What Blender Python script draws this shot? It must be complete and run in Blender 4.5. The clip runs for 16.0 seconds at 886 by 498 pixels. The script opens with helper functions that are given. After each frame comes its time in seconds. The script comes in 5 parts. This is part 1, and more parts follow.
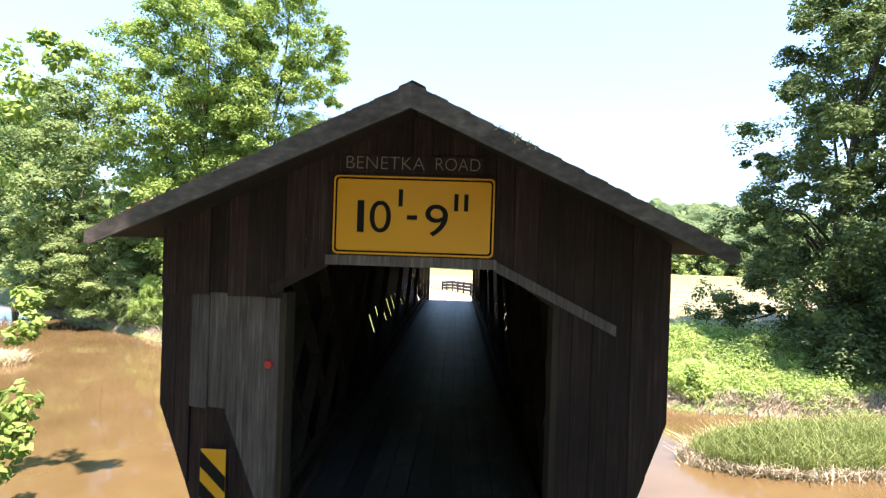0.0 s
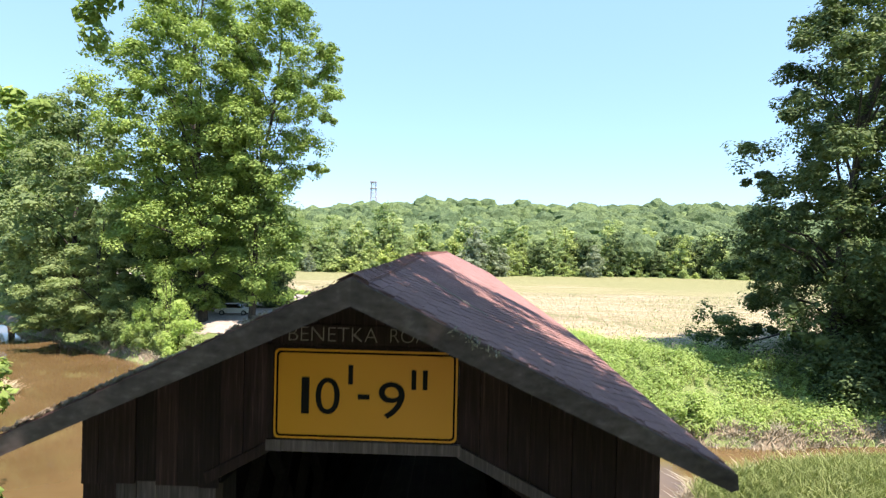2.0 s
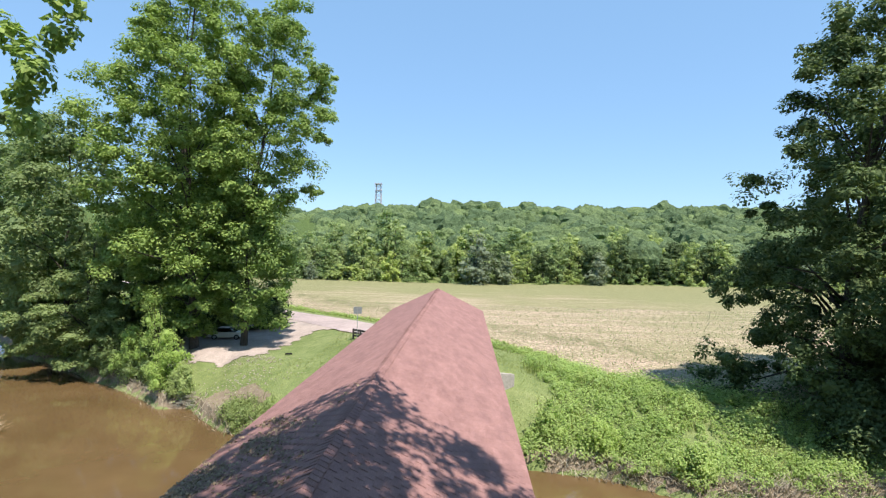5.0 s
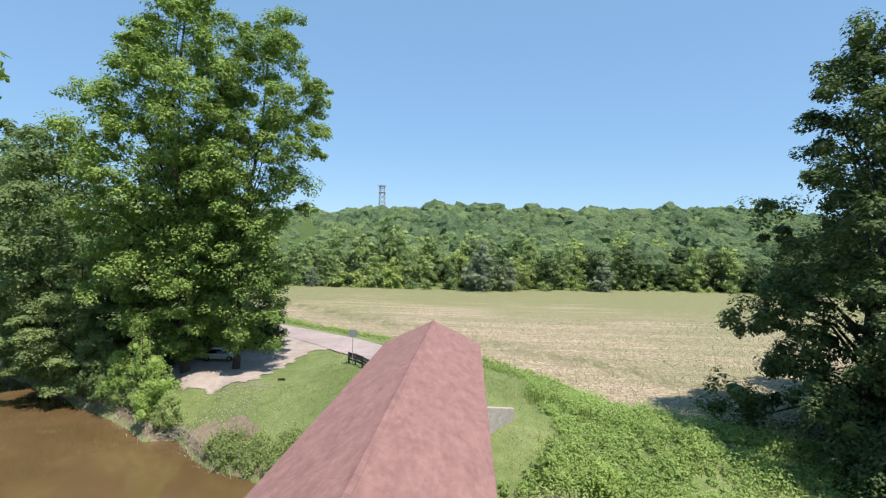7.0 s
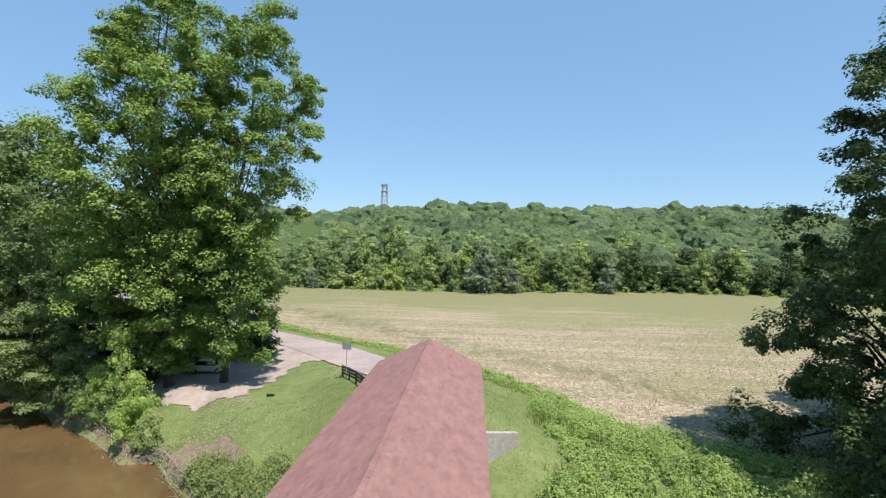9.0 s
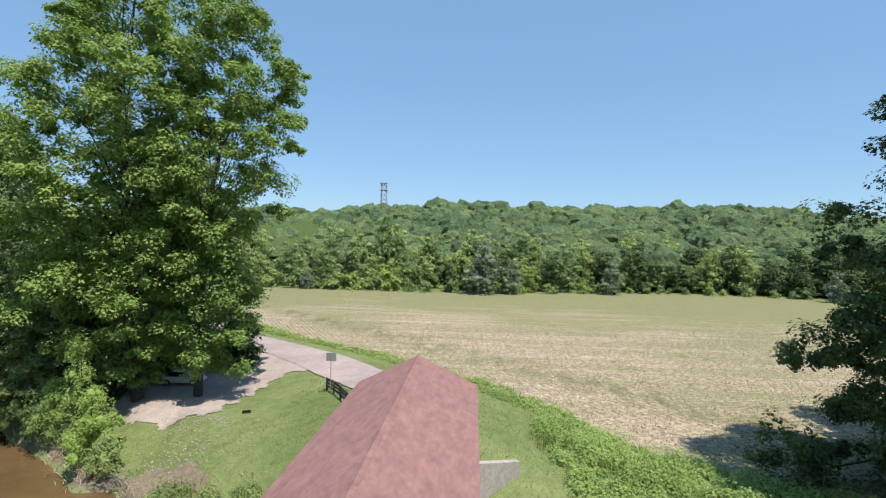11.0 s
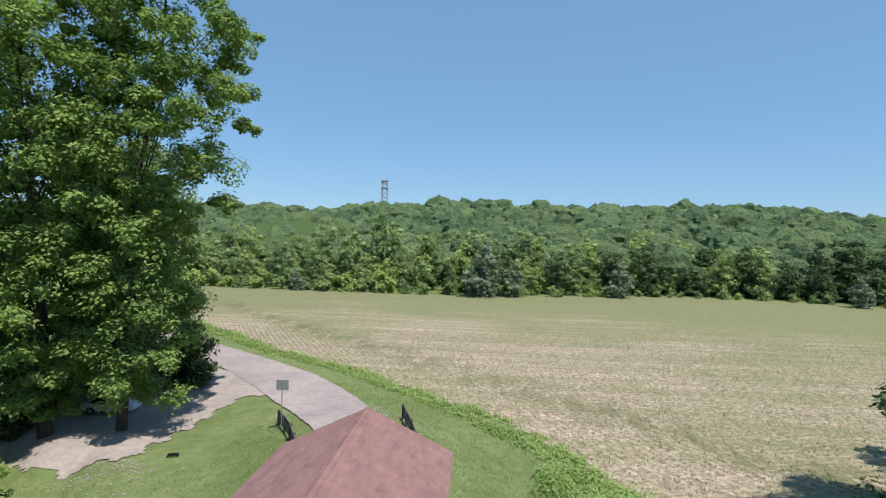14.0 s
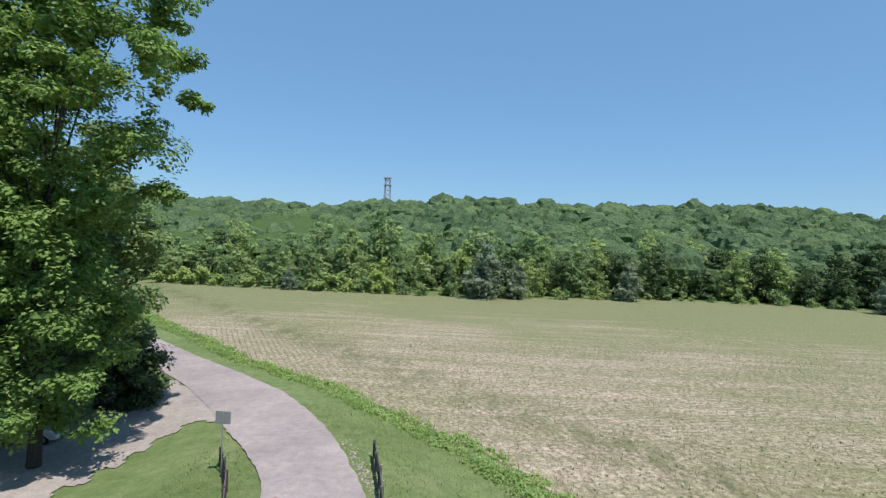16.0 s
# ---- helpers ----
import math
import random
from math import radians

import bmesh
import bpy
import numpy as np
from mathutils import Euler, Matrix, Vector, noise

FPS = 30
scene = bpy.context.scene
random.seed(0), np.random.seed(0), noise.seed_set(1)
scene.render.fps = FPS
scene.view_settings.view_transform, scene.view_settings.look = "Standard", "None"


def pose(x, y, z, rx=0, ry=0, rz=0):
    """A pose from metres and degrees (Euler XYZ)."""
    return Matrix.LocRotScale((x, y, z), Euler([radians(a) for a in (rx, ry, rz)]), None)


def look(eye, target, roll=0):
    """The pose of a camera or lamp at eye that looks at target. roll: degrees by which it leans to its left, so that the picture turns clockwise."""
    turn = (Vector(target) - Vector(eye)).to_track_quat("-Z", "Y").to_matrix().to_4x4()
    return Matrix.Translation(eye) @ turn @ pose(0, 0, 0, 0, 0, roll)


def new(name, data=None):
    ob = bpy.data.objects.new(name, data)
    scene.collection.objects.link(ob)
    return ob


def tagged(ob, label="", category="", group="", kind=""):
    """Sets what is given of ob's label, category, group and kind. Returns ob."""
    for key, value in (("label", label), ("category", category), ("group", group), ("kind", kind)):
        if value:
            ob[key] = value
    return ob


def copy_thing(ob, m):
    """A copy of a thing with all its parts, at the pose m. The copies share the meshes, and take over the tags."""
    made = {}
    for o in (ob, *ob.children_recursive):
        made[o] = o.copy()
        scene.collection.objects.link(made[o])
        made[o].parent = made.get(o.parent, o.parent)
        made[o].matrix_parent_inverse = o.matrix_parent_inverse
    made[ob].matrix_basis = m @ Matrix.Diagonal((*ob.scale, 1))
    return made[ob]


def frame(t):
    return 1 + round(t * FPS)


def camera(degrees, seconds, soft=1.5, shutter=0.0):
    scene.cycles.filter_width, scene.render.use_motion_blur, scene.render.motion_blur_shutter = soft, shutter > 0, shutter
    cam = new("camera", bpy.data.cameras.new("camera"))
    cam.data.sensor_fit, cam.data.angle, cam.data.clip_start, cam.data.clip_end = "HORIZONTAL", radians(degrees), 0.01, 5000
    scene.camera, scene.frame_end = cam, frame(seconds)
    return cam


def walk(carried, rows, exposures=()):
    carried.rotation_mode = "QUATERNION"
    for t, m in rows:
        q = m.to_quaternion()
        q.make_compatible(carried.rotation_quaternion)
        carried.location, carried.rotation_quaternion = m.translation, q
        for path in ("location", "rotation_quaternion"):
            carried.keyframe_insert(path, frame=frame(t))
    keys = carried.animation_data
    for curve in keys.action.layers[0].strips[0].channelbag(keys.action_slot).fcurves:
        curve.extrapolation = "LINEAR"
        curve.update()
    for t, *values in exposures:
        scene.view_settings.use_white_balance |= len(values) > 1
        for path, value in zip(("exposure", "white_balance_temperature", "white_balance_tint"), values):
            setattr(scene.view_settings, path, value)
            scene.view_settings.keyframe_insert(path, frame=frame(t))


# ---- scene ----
cam = camera(79.5, 16.0, 1.25, 0.4)
PATH = [
    (0, (0.273, -0.837, 3.631), (0.217, 1.163, 3.631), 1.85),
    (0.5, (0.331, -0.495, 4.122), (0.271, 1.504, 4.12), 1.75),
    (1, (0.41, -0.285, 4.64), (0.35, 1.714, 4.636), 1.6),
    (1.5, (0.512, -0.12, 5.167), (0.453, 1.88, 5.170), 1.38),
    (2, (0.719, 0.041, 5.746), (0.658, 2.04, 5.748), 1.25),
    (2.5, (0.934, 0.244, 6.288), (0.868, 2.243, 6.286), 1.2),
    (3, (1.139, 0.502, 6.726), (1.07, 2.501, 6.725), 1.2),
    (3.5, (1.361, 0.683, 7.282), (1.287, 2.682, 7.282), 1.2),
    (4, (1.469, 0.909, 7.805), (1.393, 2.908, 7.805), 1.3),
    (6.5, (2.355, 3.194, 10.539), (2.256, 5.191, 10.534), 1.2),
    (7, (2.396, 3.838, 11.175), (2.294, 5.836, 11.171), 1.2),
    (7.5, (2.499, 4.584, 11.666), (2.393, 6.581, 11.661), 1.1),
    (8, (2.522, 5.3, 11.867), (2.413, 7.297, 11.863), 1.1),
    (8.5, (2.6, 6.286, 12.011), (2.488, 8.282, 12.004), 1.1),
    (9, (2.603, 7.349, 12.091), (2.489, 9.346, 12.081), 1.2),
    (11.5, (3.108, 13.765, 12.435), (2.991, 15.762, 12.419), 1.3),
    (12, (3.307, 15.3, 12.499), (3.188, 17.296, 12.481), 1.4),
    (12.5, (3.524, 16.984, 12.509), (3.402, 18.98, 12.49), 1.5),
    (13, (3.768, 18.796, 12.616), (3.643, 20.792, 12.594), 1.6),
    (13.5, (3.937, 20.628, 12.607), (3.81, 22.624, 12.586), 1.6),
    (14, (4.106, 22.669, 12.509), (3.977, 24.665, 12.491), 1.5),
    (14.5, (4.262, 24.656, 12.588), (4.129, 26.651, 12.571), 1.6),
    (15, (4.435, 26.697, 12.62), (4.301, 28.693, 12.6), 1.8),
    (15.5, (4.767, 28.666, 12.645), (4.626, 30.661, 12.624), 1.9),
    (16, (5.071, 30.665, 12.705), (4.924, 32.659, 12.68), 2.0),
]
EXPOSURES = [(0, 2.1, 7400, 24), (1.0, 1.77, 7250, 21), (2.0, 1.38, 7300, 21), (3.5, 1.0, 7150, 18), (4.2, 0.89, 7050, 17), (7, 0.52, 6850, 15), (9, 0.48, 6850, 15), (12.5, 0.31, 6750, 14), (16, 0.12, 6300, 11)]
walk(cam, [(t, look(eye, target, roll)) for t, eye, target, roll in PATH], EXPOSURES)

# ---- world, sun ----
SUN_EL, SUN_AZ = radians(65), radians(141)      # azimuth clockwise from +y
to_sun = Vector((math.sin(SUN_AZ) * math.cos(SUN_EL), math.cos(SUN_AZ) * math.cos(SUN_EL), math.sin(SUN_EL)))
world = bpy.data.worlds.new("sky")
scene.world = world
world.use_nodes = True
wn = world.node_tree
sky = wn.nodes.new("ShaderNodeTexSky")
sky.sky_type, sky.sun_disc = "NISHITA", False
sky.sun_elevation, sky.sun_rotation = SUN_EL, SUN_AZ
sky.air_density, sky.dust_density, sky.ozone_density = 1.0, 0.3, 4.0
tint = wn.nodes.new("ShaderNodeMix")
tint.data_type, tint.blend_type = "RGBA", "MULTIPLY"
tint.inputs[0].default_value = 1.0
tint.inputs[7].default_value = (0.93, 1.04, 1.07, 1)
wn.links.new(sky.outputs[0], tint.inputs[6])
haze = wn.nodes.new("ShaderNodeMix")                # thin even summer haze
haze.data_type = "RGBA"
haze.inputs[0].default_value = 0.55
haze.inputs[7].default_value = (1.5, 3.15, 5.2, 1)
wn.links.new(tint.outputs[2], haze.inputs[6])
wn.links.new(haze.outputs[2], wn.nodes["Background"].inputs[0])
wn.nodes["Background"].inputs[1].default_value = 0.12
sun = new("sun", bpy.data.lights.new("sun", "SUN"))
sun.data.energy, sun.data.angle, sun.data.color = 5.0, radians(0.55), (1.0, 0.95, 0.87)
sun.matrix_world = look(to_sun * 100, (0, 0, 0))

# ---- materials ----
def mat(name, rough=0.9, metal=0.0, spec=0.3):
    m = bpy.data.materials.new(name)
    m.use_nodes = True
    b = m.node_tree.nodes["Principled BSDF"]
    b.inputs["Roughness"].default_value = rough
    b.inputs["Metallic"].default_value = metal
    b.inputs["Specular IOR Level"].default_value = spec
    return m


def node(m, kind, **ins):
    n = m.node_tree.nodes.new(kind)
    for k, v in ins.items():
        n.inputs[k.replace("_", " ")].default_value = v
    return n


def link(m, a, b):
    m.node_tree.links.new(a, b)


def coords(m, scale=(1, 1, 1), rot=(0, 0, 0)):
    c = m.node_tree.nodes.new("ShaderNodeNewGeometry")
    p = node(m, "ShaderNodeMapping")
    p.inputs["Scale"].default_value, p.inputs["Rotation"].default_value = scale, rot
    link(m, c.outputs["Position"], p.inputs[0])
    return p.outputs[0]


def fractal(m, vec, scale, detail=4.0, rough=0.6):
    n = node(m, "ShaderNodeTexNoise", Scale=scale, Detail=detail, Roughness=rough)
    link(m, vec, n.inputs["Vector"])
    return n.outputs["Fac"]


def ramp(m, fac, stops):
    r = m.node_tree.nodes.new("ShaderNodeValToRGB")
    while len(r.color_ramp.elements) < len(stops):
        r.color_ramp.elements.new(0.5)
    for e, (p, c) in zip(r.color_ramp.elements, stops):
        e.position, e.color = p, (*c, 1) if len(c) == 3 else c
    link(m, fac, r.inputs[0])
    return r.outputs[0]


def mix(m, fac, a, b, mode="MIX"):
    n = m.node_tree.nodes.new("ShaderNodeMix")
    n.data_type, n.blend_type = "RGBA", mode
    for sock, v in ((n.inputs[0], fac), (n.inputs[6], a), (n.inputs[7], b)):
        if isinstance(v, (int, float)):
            sock.default_value = v
        elif isinstance(v, tuple):
            sock.default_value = (*v, 1)
        else:
            link(m, v, sock)
    return n.outputs[2]


def paint(m, col, bump=None, strength=0.4, dist=0.02):
    b = m.node_tree.nodes["Principled BSDF"]
    if isinstance(col, tuple):
        b.inputs["Base Color"].default_value = (*col, 1)
    else:
        link(m, col, b.inputs["Base Color"])
    if bump is not None:
        k = node(m, "ShaderNodeBump", Strength=strength, Distance=dist)
        link(m, bump, k.inputs["Height"])
        link(m, k.outputs[0], b.inputs["Normal"])
    return m


def rand_object(m):
    return m.node_tree.nodes.new("ShaderNodeObjectInfo").outputs["Random"]


def rand_island(m):
    return m.node_tree.nodes.new("ShaderNodeNewGeometry").outputs["Random Per Island"]


def leaf_mat(name, dark, mid, light, see=0.36, crowns=0.0, even=0.0, plants=1.0):
    """Foliage: leaves that differ singly, in broad patches and from plant to plant, and let some light through."""
    m = bpy.data.materials.new(name)
    m.use_nodes = True
    nt = m.node_tree
    p = coords(m)
    broad = fractal(m, p, 0.22, 3)
    dark = tuple(a + (b - a) * even for a, b in zip(dark, mid))
    light = tuple(a + (b - a) * even for a, b in zip(light, mid))
    c = ramp(m, rand_island(m), [(0.0, dark), (0.5, mid), (1.0, light)])
    d = ramp(m, broad, [(0.3, dark), (0.7, light)])
    c = mix(m, 0.4, c, d)
    tone = ramp(m, rand_object(m), [(0.0, (0.62, 0.72, 0.72)), (0.5, (1, 1, 1)), (1.0, (1.35, 1.25, 0.9))])
    c = mix(m, plants, c, tone, "MULTIPLY")
    if crowns:
        cell = node(m, "ShaderNodeTexVoronoi", Scale=crowns)
        link(m, p, cell.inputs["Vector"])
        c = mix(m, 1.0, c, ramp(m, cell.outputs["Color"], [(0.0, (0.58, 0.68, 0.68)), (0.5, (1, 1, 1)), (1.0, (1.4, 1.32, 1.05))]), "MULTIPLY")
    b = nt.nodes["Principled BSDF"]
    b.inputs["Roughness"].default_value, b.inputs["Specular IOR Level"].default_value = 0.7, 0.15
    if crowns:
        # leaf-scale shading put into the colour: bump hollows darker, their tops lighter
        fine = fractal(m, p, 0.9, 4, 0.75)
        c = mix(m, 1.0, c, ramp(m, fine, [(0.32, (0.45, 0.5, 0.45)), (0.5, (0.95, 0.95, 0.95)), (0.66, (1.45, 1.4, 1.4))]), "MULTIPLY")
        k = node(m, "ShaderNodeBump", Strength=1.0, Distance=0.9)
        link(m, fine, k.inputs["Height"])
        link(m, k.outputs[0], b.inputs["Normal"])
    link(m, c, b.inputs["Base Color"])
    t = nt.nodes.new("ShaderNodeBsdfTranslucent")
    link(m, mix(m, 1.0, c, (1.12, 1.22, 0.72), "MULTIPLY"), t.inputs[0])
    s = nt.nodes.new("ShaderNodeMixShader")
    s.inputs[0].default_value = see
    link(m, b.outputs[0], s.inputs[1])
    link(m, t.outputs[0], s.inputs[2])
    link(m, s.outputs[0], nt.nodes["Material Output"].inputs[0])
    return m


def wood_mat(name, stops, along="z", rough=0.85, fine=1.0):
    """Weathered boards: stretched grain, stains, and a tone of its own for each board."""
    m = mat(name, rough)
    sc = {"x": (2.5, 8, 5), "y": (14, 0.6, 14), "z": (14, 14, 0.6)}[along]
    grain = fractal(m, coords(m, sc), 2.2 * fine, 6, 0.65)
    stain = fractal(m, coords(m, (1, 1, 0.5)), 1.3, 4)
    c = ramp(m, grain, stops)
    tone = ramp(m, rand_object(m), [(0.0, (0.6, 0.6, 0.62)), (0.6, (1, 1, 1)), (1.0, (1.5, 1.45, 1.4))])
    c = mix(m, 1.0, c, tone, "MULTIPLY")
    c = mix(m, 1.0, c, ramp(m, stain, [(0.3, (0.55, 0.55, 0.55)), (0.7, (1.15, 1.15, 1.15))]), "MULTIPLY")
    return paint(m, c, grain, 0.5, 0.01)


LEAF_A = leaf_mat("leaf_maple", (0.095, 0.16, 0.045), (0.205, 0.31, 0.085), (0.325, 0.44, 0.135), 0.33, plants=0.1)
LEAF_B = leaf_mat("leaf_ash", (0.1, 0.155, 0.068), (0.185, 0.26, 0.112), (0.285, 0.365, 0.17), 0.4, plants=0.6)
LEAF_C = leaf_mat("leaf_dark", (0.034, 0.066, 0.03), (0.075, 0.118, 0.05), (0.15, 0.21, 0.088), 0.25, plants=0.2)
LEAF_D = leaf_mat("leaf_weed", (0.21, 0.31, 0.1), (0.35, 0.47, 0.17), (0.48, 0.6, 0.25), 0.5, plants=0.15)
LEAF_E = leaf_mat("leaf_willow", (0.16, 0.225, 0.085), (0.24, 0.33, 0.13), (0.34, 0.43, 0.2))
LEAF_F = leaf_mat("leaf_edge_wood", (0.18, 0.25, 0.115), (0.3, 0.385, 0.175), (0.4, 0.485, 0.23), 0.45, 0.0, 0.55, 0.8)
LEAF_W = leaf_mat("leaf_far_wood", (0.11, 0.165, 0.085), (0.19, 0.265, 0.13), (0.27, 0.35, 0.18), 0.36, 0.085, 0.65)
LEAF_G = leaf_mat("leaf_young_willow", (0.2, 0.3, 0.09), (0.32, 0.45, 0.145), (0.44, 0.57, 0.21), 0.48, plants=0.2)
LEAF_S = leaf_mat("leaf_silver", (0.13, 0.17, 0.115), (0.2, 0.25, 0.17), (0.27, 0.325, 0.225), 0.3, 0.0, 0.4, 0.2)
GRASS_T = leaf_mat("tall_grass", (0.13, 0.18, 0.055), (0.2, 0.26, 0.09), (0.32, 0.35, 0.16), 0.3)
DEBRIS = leaf_mat("drift_debris", (0.22, 0.19, 0.14), (0.36, 0.32, 0.25), (0.5, 0.45, 0.37), 0.1)
LITTER = leaf_mat("leaf_litter", (0.1, 0.07, 0.045), (0.23, 0.17, 0.11), (0.42, 0.325, 0.22), 0.1)
BARK = paint(mat("bark"), (0.1, 0.085, 0.07))
_g = fractal(BARK, coords(BARK, (6, 6, 1)), 2.0, 6, 0.7)
paint(BARK, ramp(BARK, _g, [(0.3, (0.03, 0.025, 0.021)), (0.7, (0.1, 0.085, 0.07))]), _g, 0.8, 0.05)

SIDING = wood_mat("dark_stained_siding", [(0.25, (0.012, 0.006, 0.0065)), (0.55, (0.03, 0.016, 0.017)), (0.8, (0.085, 0.05, 0.05))])
GREYWOOD = wood_mat("grey_weathered_board", [(0.25, (0.05, 0.041, 0.042)), (0.55, (0.12, 0.1, 0.103)), (0.8, (0.24, 0.205, 0.21))])
TRIM = wood_mat("barge_board", [(0.3, (0.075, 0.063, 0.062)), (0.55, (0.14, 0.12, 0.116)), (0.8, (0.28, 0.25, 0.235))], "x")
TIMBER = wood_mat("truss_timber", [(0.25, (0.025, 0.017, 0.013)), (0.6, (0.055, 0.04, 0.03)), (0.85, (0.1, 0.075, 0.055))])
DECK = wood_mat("deck_plank", [(0.25, (0.045, 0.042, 0.04)), (0.6, (0.09, 0.085, 0.08)), (0.85, (0.15, 0.142, 0.135))], "y", 0.5)


def shingle_mat():
    m = mat("red_brown_shingle", 0.95, spec=0.15)
    p = coords(m)
    grit = fractal(m, p, 60, 3, 0.7)
    patch = fractal(m, coords(m, (1, 0.4, 1)), 2.0, 6, 0.7)
    piece = node(m, "ShaderNodeMath")
    piece.operation = "FRACT"
    add = node(m, "ShaderNodeMath")
    link(m, rand_island(m), add.inputs[0])
    link(m, rand_object(m), add.inputs[1])
    link(m, add.outputs[0], piece.inputs[0])
    c = ramp(m, piece.outputs[0], [(0.0, (0.235, 0.138, 0.128)), (0.5, (0.248, 0.147, 0.137)), (1.0, (0.264, 0.158, 0.148))])
    c = mix(m, 1.0, c, ramp(m, patch, [(0.3, (0.78, 0.76, 0.77)), (0.7, (1.16, 1.13, 1.12))]), "MULTIPLY")
    c = mix(m, 1.0, c, ramp(m, grit, [(0.3, (0.7, 0.7, 0.7)), (0.7, (1.3, 1.3, 1.3))]), "MULTIPLY")
    return paint(m, c, grit, 0.5, 0.004)


SHINGLE = shingle_mat()


def ground_mat():
    m = mat("mown_grass", 0.95, spec=0.1)
    p = coords(m)
    big, mid, fine = fractal(m, p, 0.12, 4), fractal(m, p, 1.1, 5), fractal(m, p, 14, 4, 0.7)
    c = ramp(m, big, [(0.3, (0.125, 0.17, 0.06)), (0.6, (0.165, 0.21, 0.085)), (0.75, (0.23, 0.245, 0.125))])
    c = mix(m, 1.0, c, ramp(m, mid, [(0.3, (0.75, 0.8, 0.75)), (0.7, (1.2, 1.15, 1.2))]), "MULTIPLY")
    c = mix(m, 1.0, c, ramp(m, fine, [(0.3, (0.6, 0.65, 0.6)), (0.7, (1.3, 1.25, 1.3))]), "MULTIPLY")
    return paint(m, c, fine, 0.7, 0.06)


GRASS = ground_mat()


def field_mat():
    """Young crop in stubble: straw-coloured residue in drill rows, greener where the crop stands thicker."""
    m = mat("stubble_field", 0.95, spec=0.05)
    p = coords(m)

    def rows(angle, scale):
        w = node(m, "ShaderNodeTexWave", Scale=scale, Distortion=0.5, Detail=2.0)
        w.inputs["Detail Scale"].default_value = 0.9
        w.bands_direction = "Y"
        link(m, coords(m, (1, 1, 1), (0, 0, radians(angle))), w.inputs[0])
        return w.outputs["Fac"]

    streak = fractal(m, coords(m, (0.03, 0.42, 1), (0, 0, radians(-8))), 1.0, 6, 0.65)
    xyz = m.node_tree.nodes.new("ShaderNodeSeparateXYZ")
    link(m, p, xyz.inputs[0])

    def rise(sock, a, b):
        r = node(m, "ShaderNodeMapRange")
        r.inputs["From Min"].default_value, r.inputs["From Max"].default_value = a, b
        link(m, sock, r.inputs[0])
        return r.outputs[0]

    def madd(a, k, b):
        n = m.node_tree.nodes.new("ShaderNodeMath")
        n.operation = "MULTIPLY_ADD"
        link(m, a, n.inputs[0])
        n.inputs[1].default_value = k
        if isinstance(b, float):
            n.inputs[2].default_value = b
        else:
            link(m, b, n.inputs[2])
        return n.outputs[0]

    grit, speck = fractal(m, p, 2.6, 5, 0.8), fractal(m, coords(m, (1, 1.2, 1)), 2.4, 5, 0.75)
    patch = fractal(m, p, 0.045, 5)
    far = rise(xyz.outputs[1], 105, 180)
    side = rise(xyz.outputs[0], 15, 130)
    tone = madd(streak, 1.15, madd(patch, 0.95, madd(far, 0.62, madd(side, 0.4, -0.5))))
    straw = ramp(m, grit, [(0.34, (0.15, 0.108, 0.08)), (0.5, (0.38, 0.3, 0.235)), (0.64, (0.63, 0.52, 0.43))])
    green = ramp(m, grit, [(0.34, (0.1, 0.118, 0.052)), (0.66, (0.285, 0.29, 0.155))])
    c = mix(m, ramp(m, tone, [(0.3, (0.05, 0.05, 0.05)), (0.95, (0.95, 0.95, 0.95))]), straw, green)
    diag = node(m, "ShaderNodeMath")
    link(m, xyz.outputs[0], diag.inputs[0])
    link(m, xyz.outputs[1], diag.inputs[1])
    # greener headland strip where the two sets of rows meet
    strip = rise(diag.outputs[0], 84, 91)
    back = rise(diag.outputs[0], 99, 91)
    meet = m.node_tree.nodes.new("ShaderNodeMath")
    meet.operation = "MULTIPLY"
    link(m, strip, meet.inputs[0])
    link(m, back, meet.inputs[1])
    thick = fractal(m, coords(m, (1, 0.4, 1), (0, 0, radians(-45))), 0.35, 5, 0.7)
    c = mix(m, mix(m, 1.0, meet.outputs[0], ramp(m, thick, [(0.42, (0, 0, 0)), (0.6, (0.75, 0.75, 0.75))]), "MULTIPLY"), c, (0.1, 0.115, 0.05))
    c = mix(m, 1.0, c, ramp(m, speck, [(0.35, (0.7, 0.72, 0.68)), (0.65, (1.15, 1.14, 1.12))]), "MULTIPLY")
    lines = mix(m, rise(diag.outputs[0], 89, 93), rows(62, 0.4), rows(-16, 0.4))
    c = mix(m, mix(m, 1.0, ramp(m, lines, [(0.12, (0.3, 0.3, 0.3)), (0.6, (0, 0, 0))]), ramp(m, streak, [(0.35, (0.25, 0.25, 0.25)), (0.65, (1, 1, 1))]), "MULTIPLY"), c, (0.15, 0.128, 0.08))
    return paint(m, c, grit, 0.6, 0.05)


FIELD = field_mat()


def gravel_mat(name, stops, fine=9):
    m = mat(name, 0.9, spec=0.2)
    p = coords(m)
    big, mid, f = fractal(m, p, 0.25, 4), fractal(m, p, 1.6, 5), fractal(m, p, fine, 5, 0.75)
    c = ramp(m, f, stops)
    c = mix(m, 1.0, c, ramp(m, big, [(0.3, (0.82, 0.82, 0.82)), (0.7, (1.12, 1.1, 1.08))]), "MULTIPLY")
    c = mix(m, 1.0, c, ramp(m, mid, [(0.3, (0.85, 0.85, 0.85)), (0.7, (1.1, 1.1, 1.1))]), "MULTIPLY")
    return paint(m, c, f, 0.5, 0.03)


